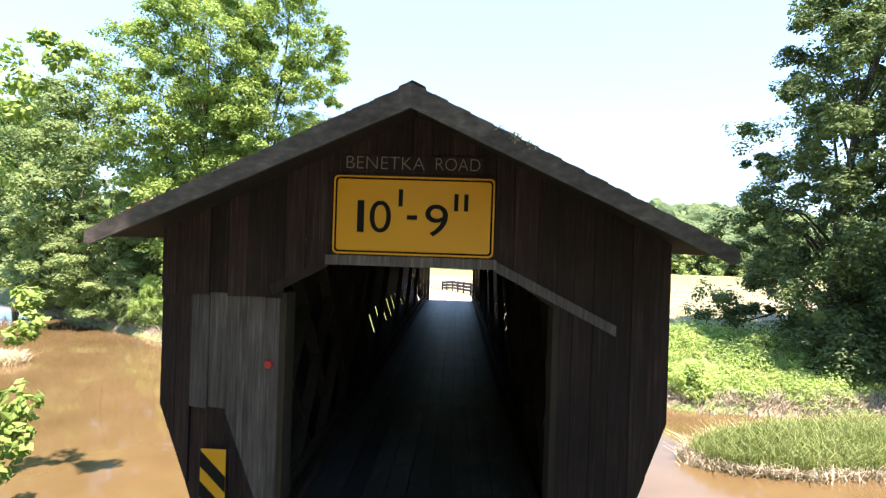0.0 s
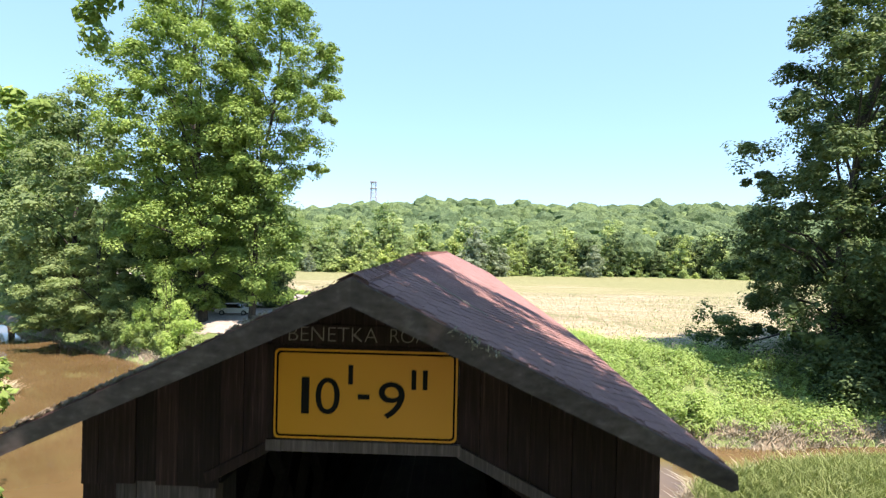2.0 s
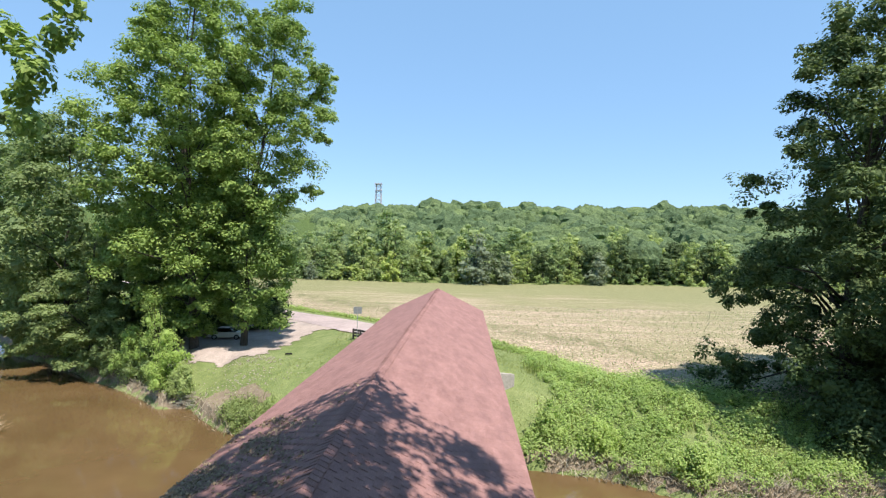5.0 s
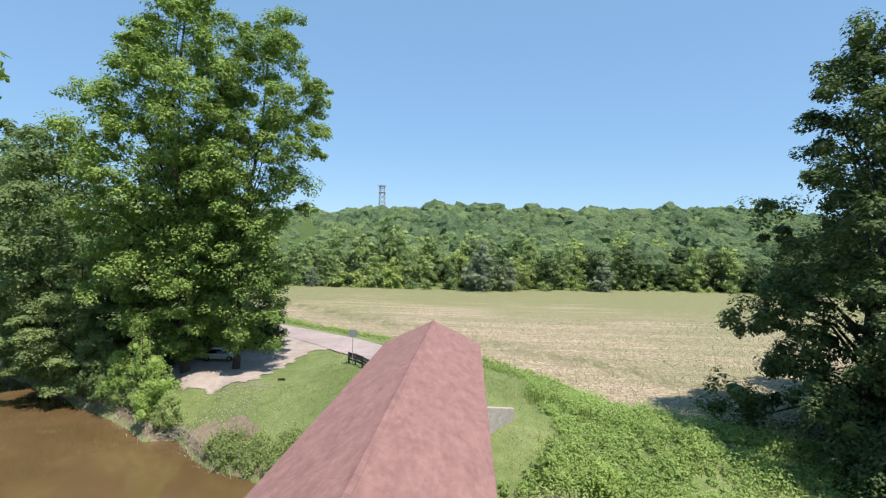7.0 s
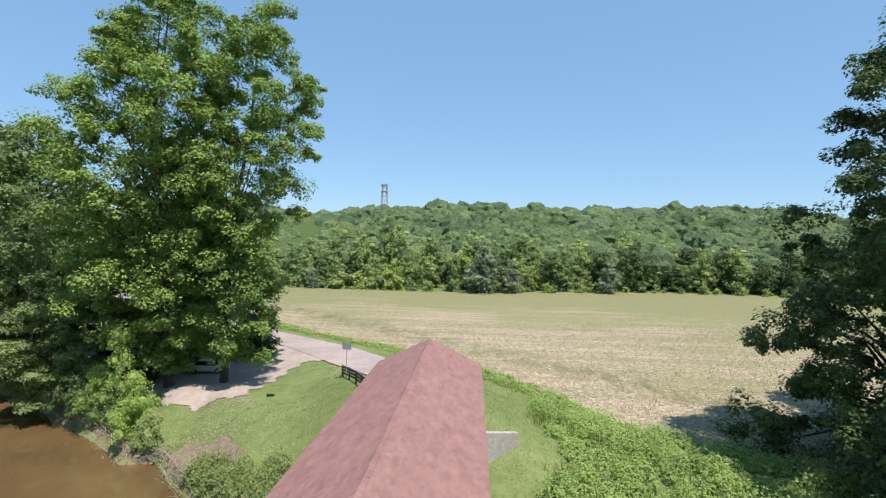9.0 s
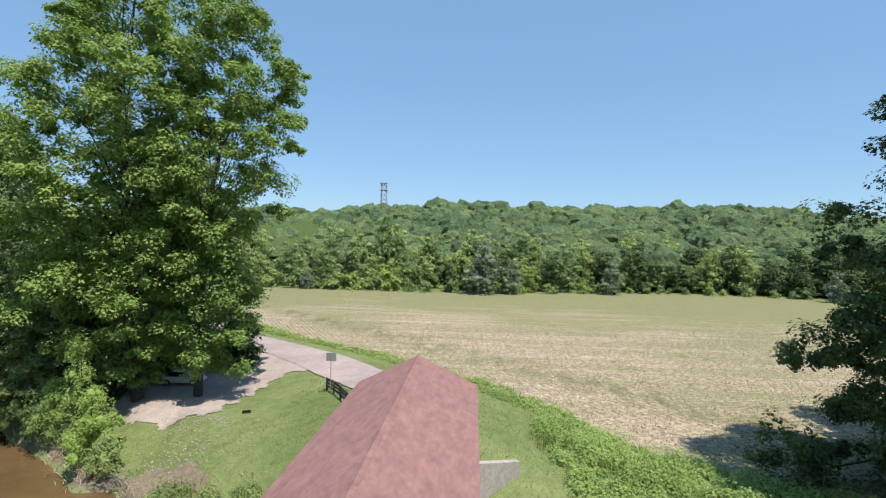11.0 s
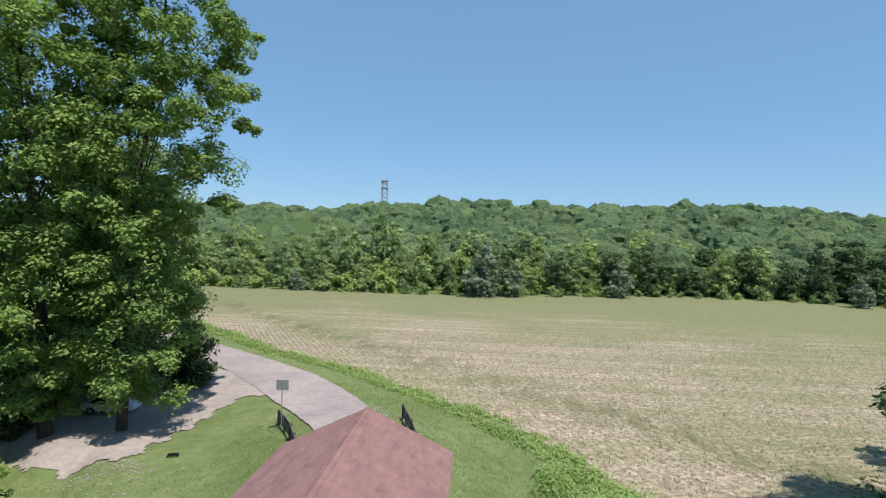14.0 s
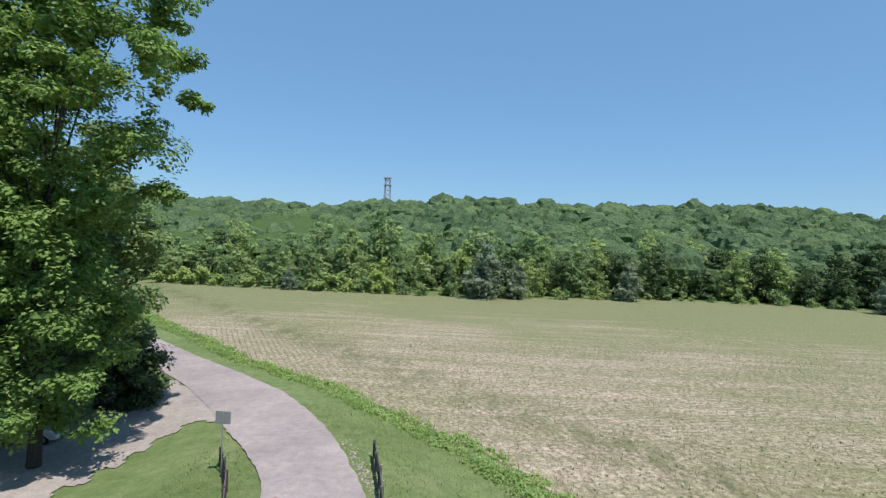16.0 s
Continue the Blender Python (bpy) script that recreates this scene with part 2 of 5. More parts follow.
ROADM = gravel_mat("chip_road", [(0.3, (0.265, 0.225, 0.22)), (0.7, (0.4, 0.345, 0.335))])
GRAVEL = gravel_mat("gravel", [(0.3, (0.26, 0.225, 0.2)), (0.7, (0.42, 0.37, 0.335))], 6)
MUD = gravel_mat("mud_bank", [(0.3, (0.12, 0.095, 0.065)), (0.7, (0.27, 0.23, 0.17))], 4)
CONCRETE = gravel_mat("old_concrete", [(0.3, (0.28, 0.27, 0.25)), (0.7, (0.45, 0.43, 0.4))], 5)


def water_mat():
    m = mat("muddy_river", 0.06, spec=0.5)
    p = coords(m)
    silt = fractal(m, p, 0.12, 4)
    ripple = fractal(m, coords(m, (1, 0.5, 1)), 1.2, 4)
    return paint(m, ramp(m, silt, [(0.3, (0.09, 0.058, 0.026)), (0.7, (0.135, 0.09, 0.043))]), ripple, 0.12, 0.04)


WATER = water_mat()
YELLOW = paint(mat("sign_yellow", 0.45, spec=0.4), (0.62, 0.27, 0.012))
BLACK = paint(mat("sign_black", 0.85, spec=0.1), (0.012, 0.012, 0.012))
GALV = paint(mat("galvanised_steel", 0.5, 0.7), (0.42, 0.43, 0.44))
SIGNBACK = paint(mat("sign_back", 0.45, 0.5), (0.34, 0.35, 0.37))
CHALK = paint(mat("pale_lettering", 0.85), (0.2, 0.18, 0.17))
CARPAINT = paint(mat("white_car_paint", 0.25, spec=0.6), (0.7, 0.7, 0.69))
GLASS = paint(mat("dark_car_glass", 0.05, spec=0.7), (0.015, 0.017, 0.02))
RUBBER = paint(mat("tyre_rubber", 0.85), (0.02, 0.02, 0.02))
LAMP = paint(mat("lamp_lens", 0.15, spec=0.7), (0.6, 0.6, 0.58))
REDM = paint(mat("red_reflector", 0.3, spec=0.6), (0.45, 0.02, 0.03))
TOWERM = paint(mat("tower_steel", 0.6, 0.4), (0.42, 0.4, 0.42))
UNDERWOOD = mat("undergrowth", 0.95, spec=0.05)
_u = fractal(UNDERWOOD, coords(UNDERWOOD), 0.5, 6, 0.75)
paint(UNDERWOOD, ramp(UNDERWOOD, _u, [(0.3, (0.04, 0.07, 0.025)), (0.7, (0.1, 0.15, 0.05))]), _u, 1.0, 0.8)

# ---- mesh helpers ----
def mesh_np(name, verts, faces, material=None, smooth=False):
    """A mesh from arrays: verts n x 3, faces m x k."""
    verts, faces = np.asarray(verts, np.float32), np.asarray(faces, np.int32)
    me = bpy.data.meshes.new(name)
    k = faces.shape[1]
    me.vertices.add(len(verts))
    me.vertices.foreach_set("co", verts.ravel())
    me.loops.add(faces.size)
    me.loops.foreach_set("vertex_index", faces.ravel())
    me.polygons.add(len(faces))
    me.polygons.foreach_set("loop_start", np.arange(0, faces.size, k, dtype=np.int32))
    me.polygons.foreach_set("use_smooth", np.full(len(faces), smooth))
    me.update(calc_edges=True)
    me.validate()
    if material:
        me.materials.append(material)
    return me


def part(name, bm, material, parent=None, label="", smooth=False):
    """Links a bmesh, or a ready mesh, as one object under a thing or a part."""
    if isinstance(bm, bmesh.types.BMesh):
        me = bpy.data.meshes.new(name)
        bmesh.ops.recalc_face_normals(bm, faces=bm.faces)
        bm.to_mesh(me)
        bm.free()
        me.materials.append(material)
        if smooth:
            me.polygons.foreach_set("use_smooth", np.full(len(me.polygons), True))
    else:
        me = bm
    ob = new(name, me)
    ob.parent = parent
    if label:
        ob["label"] = label
    return ob


def thing(name, m, label, category, group="", kind=""):
    ob = new(name)
    ob.matrix_world = m
    ob.empty_display_size = 0.2
    return tagged(ob, label, category, group, kind)


def box(bm, a, b, bevel=0.0):
    """A box between two corners, with bevelled edges."""
    a, b = Vector(a), Vector(b)
    r = bmesh.ops.create_cube(bm, size=1, matrix=Matrix.Translation((a + b) / 2) @ Matrix.Diagonal((*(b - a), 1)))
    if bevel:
        es = list({e for v in r["verts"] for e in v.link_edges})
        bmesh.ops.bevel(bm, geom=es, offset=bevel, segments=1, affect="EDGES")
    return bm


def beam(bm, a, b, w, d, up=(0, 0, 1)):
    """A square timber from a to b, w wide and d deep."""
    a, b = Vector(a), Vector(b)
    y = (b - a).normalized()
    x = y.cross(Vector(up)).normalized()
    z = x.cross(y)
    m = Matrix((x, y, z)).transposed().to_4x4()
    m.translation = (a + b) / 2
    bmesh.ops.create_cube(bm, size=1, matrix=m @ Matrix.Diagonal((w, (b - a).length, d, 1)))
    return bm


def prism(bm, outline, y0, y1):
    """An outline in x and z, given in order, made solid from y0 to y1."""
    front = [bm.verts.new((x, y0, z)) for x, z in outline]
    back = [bm.verts.new((x, y1, z)) for x, z in outline]
    bm.faces.new(front)
    bm.faces.new(back[::-1])
    for i in range(len(front)):
        j = (i + 1) % len(front)
        bm.faces.new((front[i], back[i], back[j], front[j]))
    return bm


def tube_arrays(points, radii, sides=7):
    """Rings of vertices along a line of points, and the faces between them."""
    P = [Vector(p) for p in points]
    vs, fs = [], []
    for i, p in enumerate(P):
        d = (P[min(i + 1, len(P) - 1)] - P[max(i - 1, 0)]).normalized()
        x = d.cross(Vector((0.31, 0.95, 0.05))).normalized()
        y = d.cross(x)
        for k in range(sides):
            a = 2 * math.pi * k / sides
            vs.append(p + (x * math.cos(a) + y * math.sin(a)) * radii[i])
    for i in range(len(P) - 1):
        for k in range(sides):
            fs.append((i * sides + k, i * sides + (k + 1) % sides, (i + 1) * sides + (k + 1) % sides, (i + 1) * sides + k))
    return vs, fs


# ---- ground ----
WATER_Z, FIELD_Z, DECK_Z = -7.0, -3.3, -0.7
NORTH = np.array([(-900, 520), (-140, 128), (-90, 93), (-69, 80), (-60, 72), (-52, 68), (-46, 64.5), (-40, 60), (-33, 56), (-27, 51), (-24, 51.5),
                  (-22, 49), (-18, 45.5), (-14, 44), (-8, 41), (6, 40.5), (11.6, 39.5), (17, 36.2), (22, 36), (30, 37.5), (50, 42), (90, 60), (900, 420)])
SOUTH = np.array([(-900, 480), (-140, 96), (-70, 46), (-40, 22), (-20, 12), (-8, 8.5), (6, 8.5), (14, 13), (30, 19), (50, 22), (90, 34), (900, 380)])
ROAD = np.array([(-0.3, -60, -0.7), (-0.3, 6, -0.7), (-0.4, 45, -0.72), (-1.2, 51, -0.85), (-3.3, 58.5, -1.15), (-6.3, 65.5, -1.65), (-10.8, 72, -2.15), (-17.6, 79.5, -2.55), (-26, 87.5, -2.8),
                 (-38, 98.5, -3.0), (-60, 118, -3.1), (-120, 170, -3.1)])


def smoothstep(t):
    t = np.clip(t, 0, 1)
    return t * t * (3 - 2 * t)


def along_road(x, y):
    """Distance from the road's middle line, and the road's height there."""
    best, height = np.full(np.shape(x), 1e9), np.zeros(np.shape(x))
    for (x0, y0, z0), (x1, y1, z1) in zip(ROAD[:-1], ROAD[1:]):
        dx, dy = x1 - x0, y1 - y0
        t = np.clip(((x - x0) * dx + (y - y0) * dy) / (dx * dx + dy * dy), 0, 1)
        d = np.hypot(x - x0 - t * dx, y - y0 - t * dy)
        near = d < best
        best, height = np.where(near, d, best), np.where(near, z0 + t * (z1 - z0), height)
    return best, height


def ground_z(x, y):
    x, y = np.asarray(x, float), np.asarray(y, float)
    d, zr = along_road(x, y)
    base = FIELD_Z + 0.25 * np.sin(x * 0.045 + 1) * np.sin(y * 0.03) * smoothstep((y - 60) / 60)
    hill = 36 * smoothstep((y - 205) / 330) * (1 + 0.05 * np.sin(x * 0.012) + 0.05 * np.sin(x * 0.027 + 2))
    base = base + hill
    lift = 1 - smoothstep((d - 2.9) / 8.5)
    z = base + (zr - base) * lift
    south = y < (np.interp(x, NORTH[:, 0], NORTH[:, 1]) + np.interp(x, SOUTH[:, 0], SOUTH[:, 1])) / 2
    z = np.where(south, -1.2 + (zr + 1.2) * (1 - smoothstep((d - 3) / 6)), z)
    dn = y - np.interp(x, NORTH[:, 0], NORTH[:, 1])
    ds = np.interp(x, SOUTH[:, 0], SOUTH[:, 1]) - y
    into = np.where(south, ds, dn) * 0.86
    wob = 0.35 * np.sin(x * 0.9) + 0.3 * np.sin(y * 0.7 + x * 0.4)
    rise = np.where(into > 0, 0.9 * smoothstep((into + wob * 0.6) / 0.9) + (z - WATER_Z - 0.9) * smoothstep((into - 0.4) / 9.0), np.maximum(into * 0.5, -2.5))
    return np.minimum(z, WATER_Z + rise)


def gz(x, y):
    return float(ground_z(x, y))


def axis(lo, hi, step, far):
    mid = np.arange(lo, hi + step / 2, step)
    grow = np.cumsum(step * 1.22 ** np.arange(1, 60))
    grow = grow[grow < far]
    return np.concatenate([lo - grow[::-1], mid, hi + grow])


def sheet(name, xs, ys, material, lift=0.0):
    X, Y = np.meshgrid(xs, ys)
    V = np.stack([X, Y, ground_z(X, Y) + lift], -1).reshape(-1, 3)
    n, k = len(xs), len(ys)
    i = (np.arange(k - 1)[:, None] * n + np.arange(n - 1)).ravel()
    return mesh_np(name, V, np.stack([i, i + 1, i + n + 1, i + n], -1), material, True)


ground = tagged(new("ground", sheet("ground", axis(-75, 60, 0.8, 3500), axis(-12, 125, 0.8, 3500), GRASS)), "mown green grass on gently sloping river banks", "ground", kind="structure")
wm = bmesh.new()
bmesh.ops.create_grid(wm, x_segments=8, y_segments=8, size=900, matrix=Matrix.Translation((0, 100, WATER_Z)))
tagged(part("water", wm, WATER), "slow brown muddy river water", "river", kind="structure")


def ribbon(name, left, right, material, lift, across=8, steps=160, jag=0.0, seed=1):
    """A strip of ground cover between two lines, laid on the ground."""
    rng = np.random.default_rng(seed)

    def along(line):
        line = np.array(line, float)
        s = np.r_[0, np.cumsum(np.hypot(*np.diff(line, axis=0).T))]
        t = np.linspace(0, s[-1], steps)
        p = np.stack([np.interp(t, s, line[:, 0]), np.interp(t, s, line[:, 1])], -1)
        for _ in range(6):
            p[1:-1] = (p[:-2] + 2 * p[1:-1] + p[2:]) / 4
        return p + rng.normal(0, jag, p.shape)
    L, R = along(left), along(right)
    f = np.linspace(0, 1, across + 1)[None, :, None]
    P = L[:, None] * (1 - f) + R[:, None] * f
    V = np.concatenate([P, ground_z(P[..., 0], P[..., 1])[..., None] + lift], -1).reshape(-1, 3)
    n = across + 1
    i = (np.arange(steps - 1)[:, None] * n + np.arange(across)).ravel()
    return mesh_np(name, V, np.stack([i, i + 1, i + n + 1, i + n], -1), material, True)


ROAD_L = [(-2.9, 44.6), (-3.6, 50), (-6.3, 58.6), (-7.9, 61.6), (-10.6, 65.6), (-13.6, 69.3), (-17.5, 74.5), (-24, 82), (-35, 92), (-42, 99.5), (-62, 117), (-120, 168)]
ROAD_R = [(2.3, 44.6), (1.8, 50), (-0.7, 58.8), (-2.0, 61.8), (-4.6, 67.6), (-8.4, 74), (-14, 81.7), (-21, 88), (-32, 97), (-40, 104), (-60, 121.5), (-118, 172)]
tagged(new("road", ribbon("road", ROAD_L, ROAD_R, ROADM, 0.11, 10, 260, 0.05)), "pale grey chip-sealed country lane", "road", kind="structure")
tagged(new("road_south", ribbon("road_south", [(-2.9, -60), (-2.9, 7)], [(2.3, -60), (2.3, 7)], ROADM, 0.03, 6, 60, 0.02)), "pale grey chip-sealed country lane", "road", kind="structure")
def patch(name, outline, material, lift, cell=0.35, wobble=0.35):
    """Ground cover inside an outline, with a ragged edge."""
    o = np.array(outline, float)
    xs, ys = np.arange(o[:, 0].min() - 1, o[:, 0].max() + 1, cell), np.arange(o[:, 1].min() - 1, o[:, 1].max() + 1, cell)
    X, Y = np.meshgrid(xs, ys)
    V = np.stack([X, Y, ground_z(X, Y) + lift], -1).reshape(-1, 3)
    n, k = len(xs), len(ys)
    i = (np.arange(k - 1)[:, None] * n + np.arange(n - 1)).ravel()
    cx, cy = V[i, 0] + cell / 2, V[i, 1] + cell / 2
    cx, cy = cx + wobble * np.sin(cy * 2.3 + cx), cy + wobble * np.sin(cx * 1.9 - cy * 0.7)
    inside = np.zeros(len(i), bool)
    for (ax, ay), (bx, by) in zip(o, np.roll(o, -1, 0)):
        cross = (ay > cy) != (by > cy)
        inside ^= cross & (cx < (bx - ax) * (cy - ay) / (by - ay + 1e-9) + ax)
    i = i[inside]
    return mesh_np(name, V, np.stack([i, i + 1, i + n + 1, i + n], -1), material, True)


tagged(new("gravel_lot", patch("gravel_lot", [(-13.2, 70.0), (-15.5, 72.4), (-17.6, 71.5), (-18.8, 68), (-19.5, 64), (-20.4, 58.8), (-24, 57.9), (-31, 59), (-38, 62), (-40, 68), (-34, 78), (-26, 84), (-19, 77.5)], GRAVEL, 0.075)),
       "sandy gravel parking patch under the trees", "gravel", kind="structure")
tagged(new("dry_mud", patch("dry_mud", [(-24, 50.4), (-21, 52.0), (-17.5, 51.2), (-15.6, 48.5), (-16.8, 45.8), (-21.5, 48.6)], MUD, 0.05, 0.3, 0.5)), "pale dry mud on the river's edge", "mud bank", kind="structure")
FIELD_EDGE = [(40, 46), (27, 47), (21.5, 50.5), (16, 54.5), (13.5, 58), (10.5, 65.5), (6, 71.5), (0.5, 76.5), (-9, 86), (-22, 95), (-38, 110), (-50, 121), (-90, 160), (-130, 196)]
FIELD_FAR = [(150, 60), (160, 90), (150, 130), (140, 190), (122, 194), (100, 204), (66, 204), (30, 196), (6, 190), (-20, 188), (-37, 188), (-60, 190), (-82, 192), (-125, 200)]
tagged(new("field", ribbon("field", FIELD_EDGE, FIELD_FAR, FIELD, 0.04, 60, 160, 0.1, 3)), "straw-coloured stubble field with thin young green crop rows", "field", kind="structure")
for nm, a, b in (("mud_bank_left", -100, -6), ("mud_bank_right", 5.5, 60)):
    xs = np.linspace(a, b, 140)
    yn = np.interp(xs, NORTH[:, 0], NORTH[:, 1])
    tagged(new(nm, ribbon(nm, list(zip(xs, yn - 1.0)), list(zip(xs, yn + 1.15)), MUD, 0.035, 6, 240, 0.12, 6)), "pale dried mud along the waterline", "mud bank", kind="structure")
floor_x, floor_y = np.arange(-420, 470, 9.0), np.arange(222, 640, 9.0)
tagged(new("wood_floor", sheet("wood_floor", floor_x, floor_y, UNDERWOOD, 9.5)), "dense green undergrowth below the hill's trees", "undergrowth", kind="structure")

# ---- plants ----
def leaves(centres, radii, count, size, seed, up=0.6, shell=0.6, tilt=0.4, slim=0.6):
    """Many small folded leaves on the shells of puffs; n x 3 vertices and m x 4 faces."""
    rng = np.random.default_rng(seed)
    centres, radii = np.asarray(centres, float), np.asarray(radii, float)
    n = len(centres) * count
    d = rng.normal(size=(n, 3))
    d /= np.linalg.norm(d, axis=1, keepdims=True)
    c, r = np.repeat(centres, count, 0), np.repeat(radii, count, 0)
    warp = np.repeat(0.65 + 0.7 * rng.random((len(centres), 3)), count, 0)
    p = c + d * r * warp * (shell + (1.2 - shell) * rng.random((n, 1)) ** 0.8)
    nor = d + np.array([0, 0, up]) + rng.normal(0, tilt, (n, 3))
    nor /= np.linalg.norm(nor, axis=1, keepdims=True)
    a = np.cross(nor, rng.normal(size=(n, 3)))
    a /= np.linalg.norm(a, axis=1, keepdims=True)
    b = np.cross(nor, a)
    s = size * (0.7 + 0.85 * rng.random((n, 1)))
    v = np.stack([p - a * s, p + b * s * slim - nor * s * 0.18, p + a * s, p - b * s * slim - nor * s * 0.18], 1).reshape(-1, 3)
    return v, np.arange(4 * n).reshape(-1, 4)


def cube_ball():
    """Twenty-four quads in the shape of a ball."""
    vs, fs, seen = [], [], {}

    def vert(p):
        key = tuple(p)
        if key not in seen:
            seen[key] = len(vs)
            vs.append(np.array(p, float) / np.linalg.norm(p))
        return seen[key]
    for ax in range(3):
        for sg in (-1, 1):
            for i in (-1, 0):
                for j in (-1, 0):
                    q = []
                    for di, dj in ((0, 0), (1, 0), (1, 1), (0, 1)):
                        p = [0, 0, 0]
                        p[ax], p[(ax + 1) % 3], p[(ax + 2) % 3] = sg, i + di, j + dj
                        q.append(vert(p))
                    fs.append(q if sg > 0 else q[::-1])
    return np.array(vs), np.array(fs)


BALL_V, BALL_F = cube_ball()


def with_hearts(v, f, centres, radii, size, seed):
    """Adds the dense, uneven heart of twigs and leaves inside each puff."""
    rng = np.random.default_rng(seed + 500)
    c, r = np.asarray(centres, float)[:, None], np.asarray(radii, float)[:, None]
    k = size * (0.7 + 0.5 * rng.random((len(c), len(BALL_V), 1)))
    hv = (c + BALL_V[None] * r * k).reshape(-1, 3)
    hf = (BALL_F[None] + (np.arange(len(c)) * len(BALL_V))[:, None, None]).reshape(-1, 4)
    return np.concatenate([v, hv]), np.concatenate([f, hf + len(v)])


def crown_puffs(profile, n, spread, puff, seed, squash=0.75, hollow=0.5, per_bough=8, droop=0.3):
    """Puffs gathered into boughs that fill a crown. profile: rows of height, radius, x and y of the middle."""
    rng = np.random.default_rng(seed)
    prof = np.array(profile, float)
    m = max(3, n // per_bough)
    zs = np.linspace(prof[0, 0], prof[-1, 0], 200)
    rad = np.interp(zs, prof[:, 0], prof[:, 1])
    w = np.cumsum(rad ** 1.3 + 0.2)
    z = np.interp((np.arange(m) + rng.random(m)) / m * w[-1], w, zs)
    edge = np.interp(z, prof[:, 0], prof[:, 1])
    size = puff * (1.05 + 0.9 * rng.random(m))
    r = np.maximum(edge * (1 - spread / 2 + spread * rng.random(m)) - size * 0.55, 0.1) * (hollow + (1 - hollow) * rng.random(m) ** 0.45)
    a = np.arange(m) * 2.399963 + rng.normal(0, 0.45, m)
    mid = np.stack([np.interp(z, prof[:, 0], prof[:, 2]), np.interp(z, prof[:, 0], prof[:, 3]), z], -1)
    out = np.stack([np.cos(a), np.sin(a), np.zeros(m)], -1)
    heart = mid + out * r[:, None]
    d = rng.normal(size=(m, per_bough, 3))
    d[..., 2] = np.abs(d[..., 2]) * 0.9 - 0.25
    d /= np.linalg.norm(d, axis=-1, keepdims=True)
    step = d * (size[:, None] * (0.55 + 0.55 * rng.random((m, per_bough))))[..., None]
    reach = (step * out[:, None]).sum(-1)
    step[..., 2] = step[..., 2] * squash - droop * np.maximum(reach, 0)
    c = (heart[:, None] + step).reshape(-1, 3)
    q = np.repeat(size, per_bough) * (0.36 + 0.3 * rng.random(m * per_bough))
    # the shaded inside of the crown
    z = np.interp(rng.random(m * 3) * w[-1], w, zs)
    edge = np.interp(z, prof[:, 0], prof[:, 1])
    r, a = edge * 0.72 * rng.random(m * 3) ** 0.6, rng.random(m * 3) * 2 * np.pi
    fill = np.stack([np.interp(z, prof[:, 0], prof[:, 2]) + r * np.cos(a), np.interp(z, prof[:, 0], prof[:, 3]) + r * np.sin(a), z], -1)
    c = np.concatenate([fill, c])
    q = np.concatenate([np.minimum(puff * (0.75 + 0.5 * rng.random(m * 3)), 0.3 + edge * 0.4), q])
    return c, np.stack([q, q, q * squash], -1)


def wood(points_list, sides=7):
    vs, fs = [], []
    for pts, rad in points_list:
        v, f = tube_arrays(pts, rad, sides)
        k = len(vs)
        vs += v
        fs += [tuple(i + k for i in q) for q in f]
    return mesh_np("trunk", [tuple(v) for v in vs], fs, BARK, True)


def tree(at, profile, n, puff, per, leaf, material, label, trunk_r=0.4, limbs=14, seed=1, stems=((0, 0),), spread=0.35, group="", name="tree", squash=0.75, category="tree", tilt=0.36, shell=0.55, heart=0.62, hollow=0.5, up=1.0):
    """A tapered trunk with limbs that reach into a crown of leafy puffs with gaps between them."""
    rng = np.random.default_rng(seed + 77)
    x, y = at
    t = thing(name, pose(x, y, gz(x, y) - 0.15), label, category, group)
    c, r = crown_puffs(profile, n, spread, puff, seed, squash, hollow)
    v, f = with_hearts(*leaves(c, r, per, leaf, seed, up=up, tilt=tilt, shell=shell), c[::5], r[::5], heart, seed)
    part("crown", mesh_np("crown", v, f, material), material, t)
    prof = np.array(profile, float)
    top = prof[-1, 0] * 0.92
    tubes = []
    for sx, sy in stems:
        hs = np.linspace(0, top, 9)
        mx, my = np.interp(hs, prof[:, 0], prof[:, 2]), np.interp(hs, prof[:, 0], prof[:, 3])
        bend = rng.normal(0, trunk_r * 0.5, (9, 2))
        bend[0] = 0
        pts = [(sx * (1 + 0.1 * i) + mx[i] * (i / 8) + bend[i, 0], sy * (1 + 0.1 * i) + my[i] * (i / 8) + bend[i, 1], hs[i]) for i in range(9)]
        rad = [trunk_r * (1.35 if i == 0 else 1.0) * (1 - 0.9 * i / 8) + 0.03 for i in range(9)]
        tubes.append((pts, rad))
        for j in rng.choice(len(c), min(limbs, len(c)), replace=False):
            h = max(c[j, 2] * (0.5 + 0.3 * rng.random()), min(2.5, top * 0.3))
            if h > top:
                continue
            k = h / top * 8
            i = min(int(k), 7)
            a = np.array(pts[i]) + (np.array(pts[i + 1]) - np.array(pts[i])) * (k - i)
            e = c[j]
            m1 = a + (e - a) * 0.45 + np.array([0, 0, 0.12 * np.linalg.norm(e - a)])
            w = trunk_r * 0.35 * (1 - 0.6 * h / top)
            tubes.append(([tuple(a), tuple(m1), tuple(e)], [w, w * 0.65, 0.03]))
    part("trunk", wood(tubes), BARK, t)
    return t


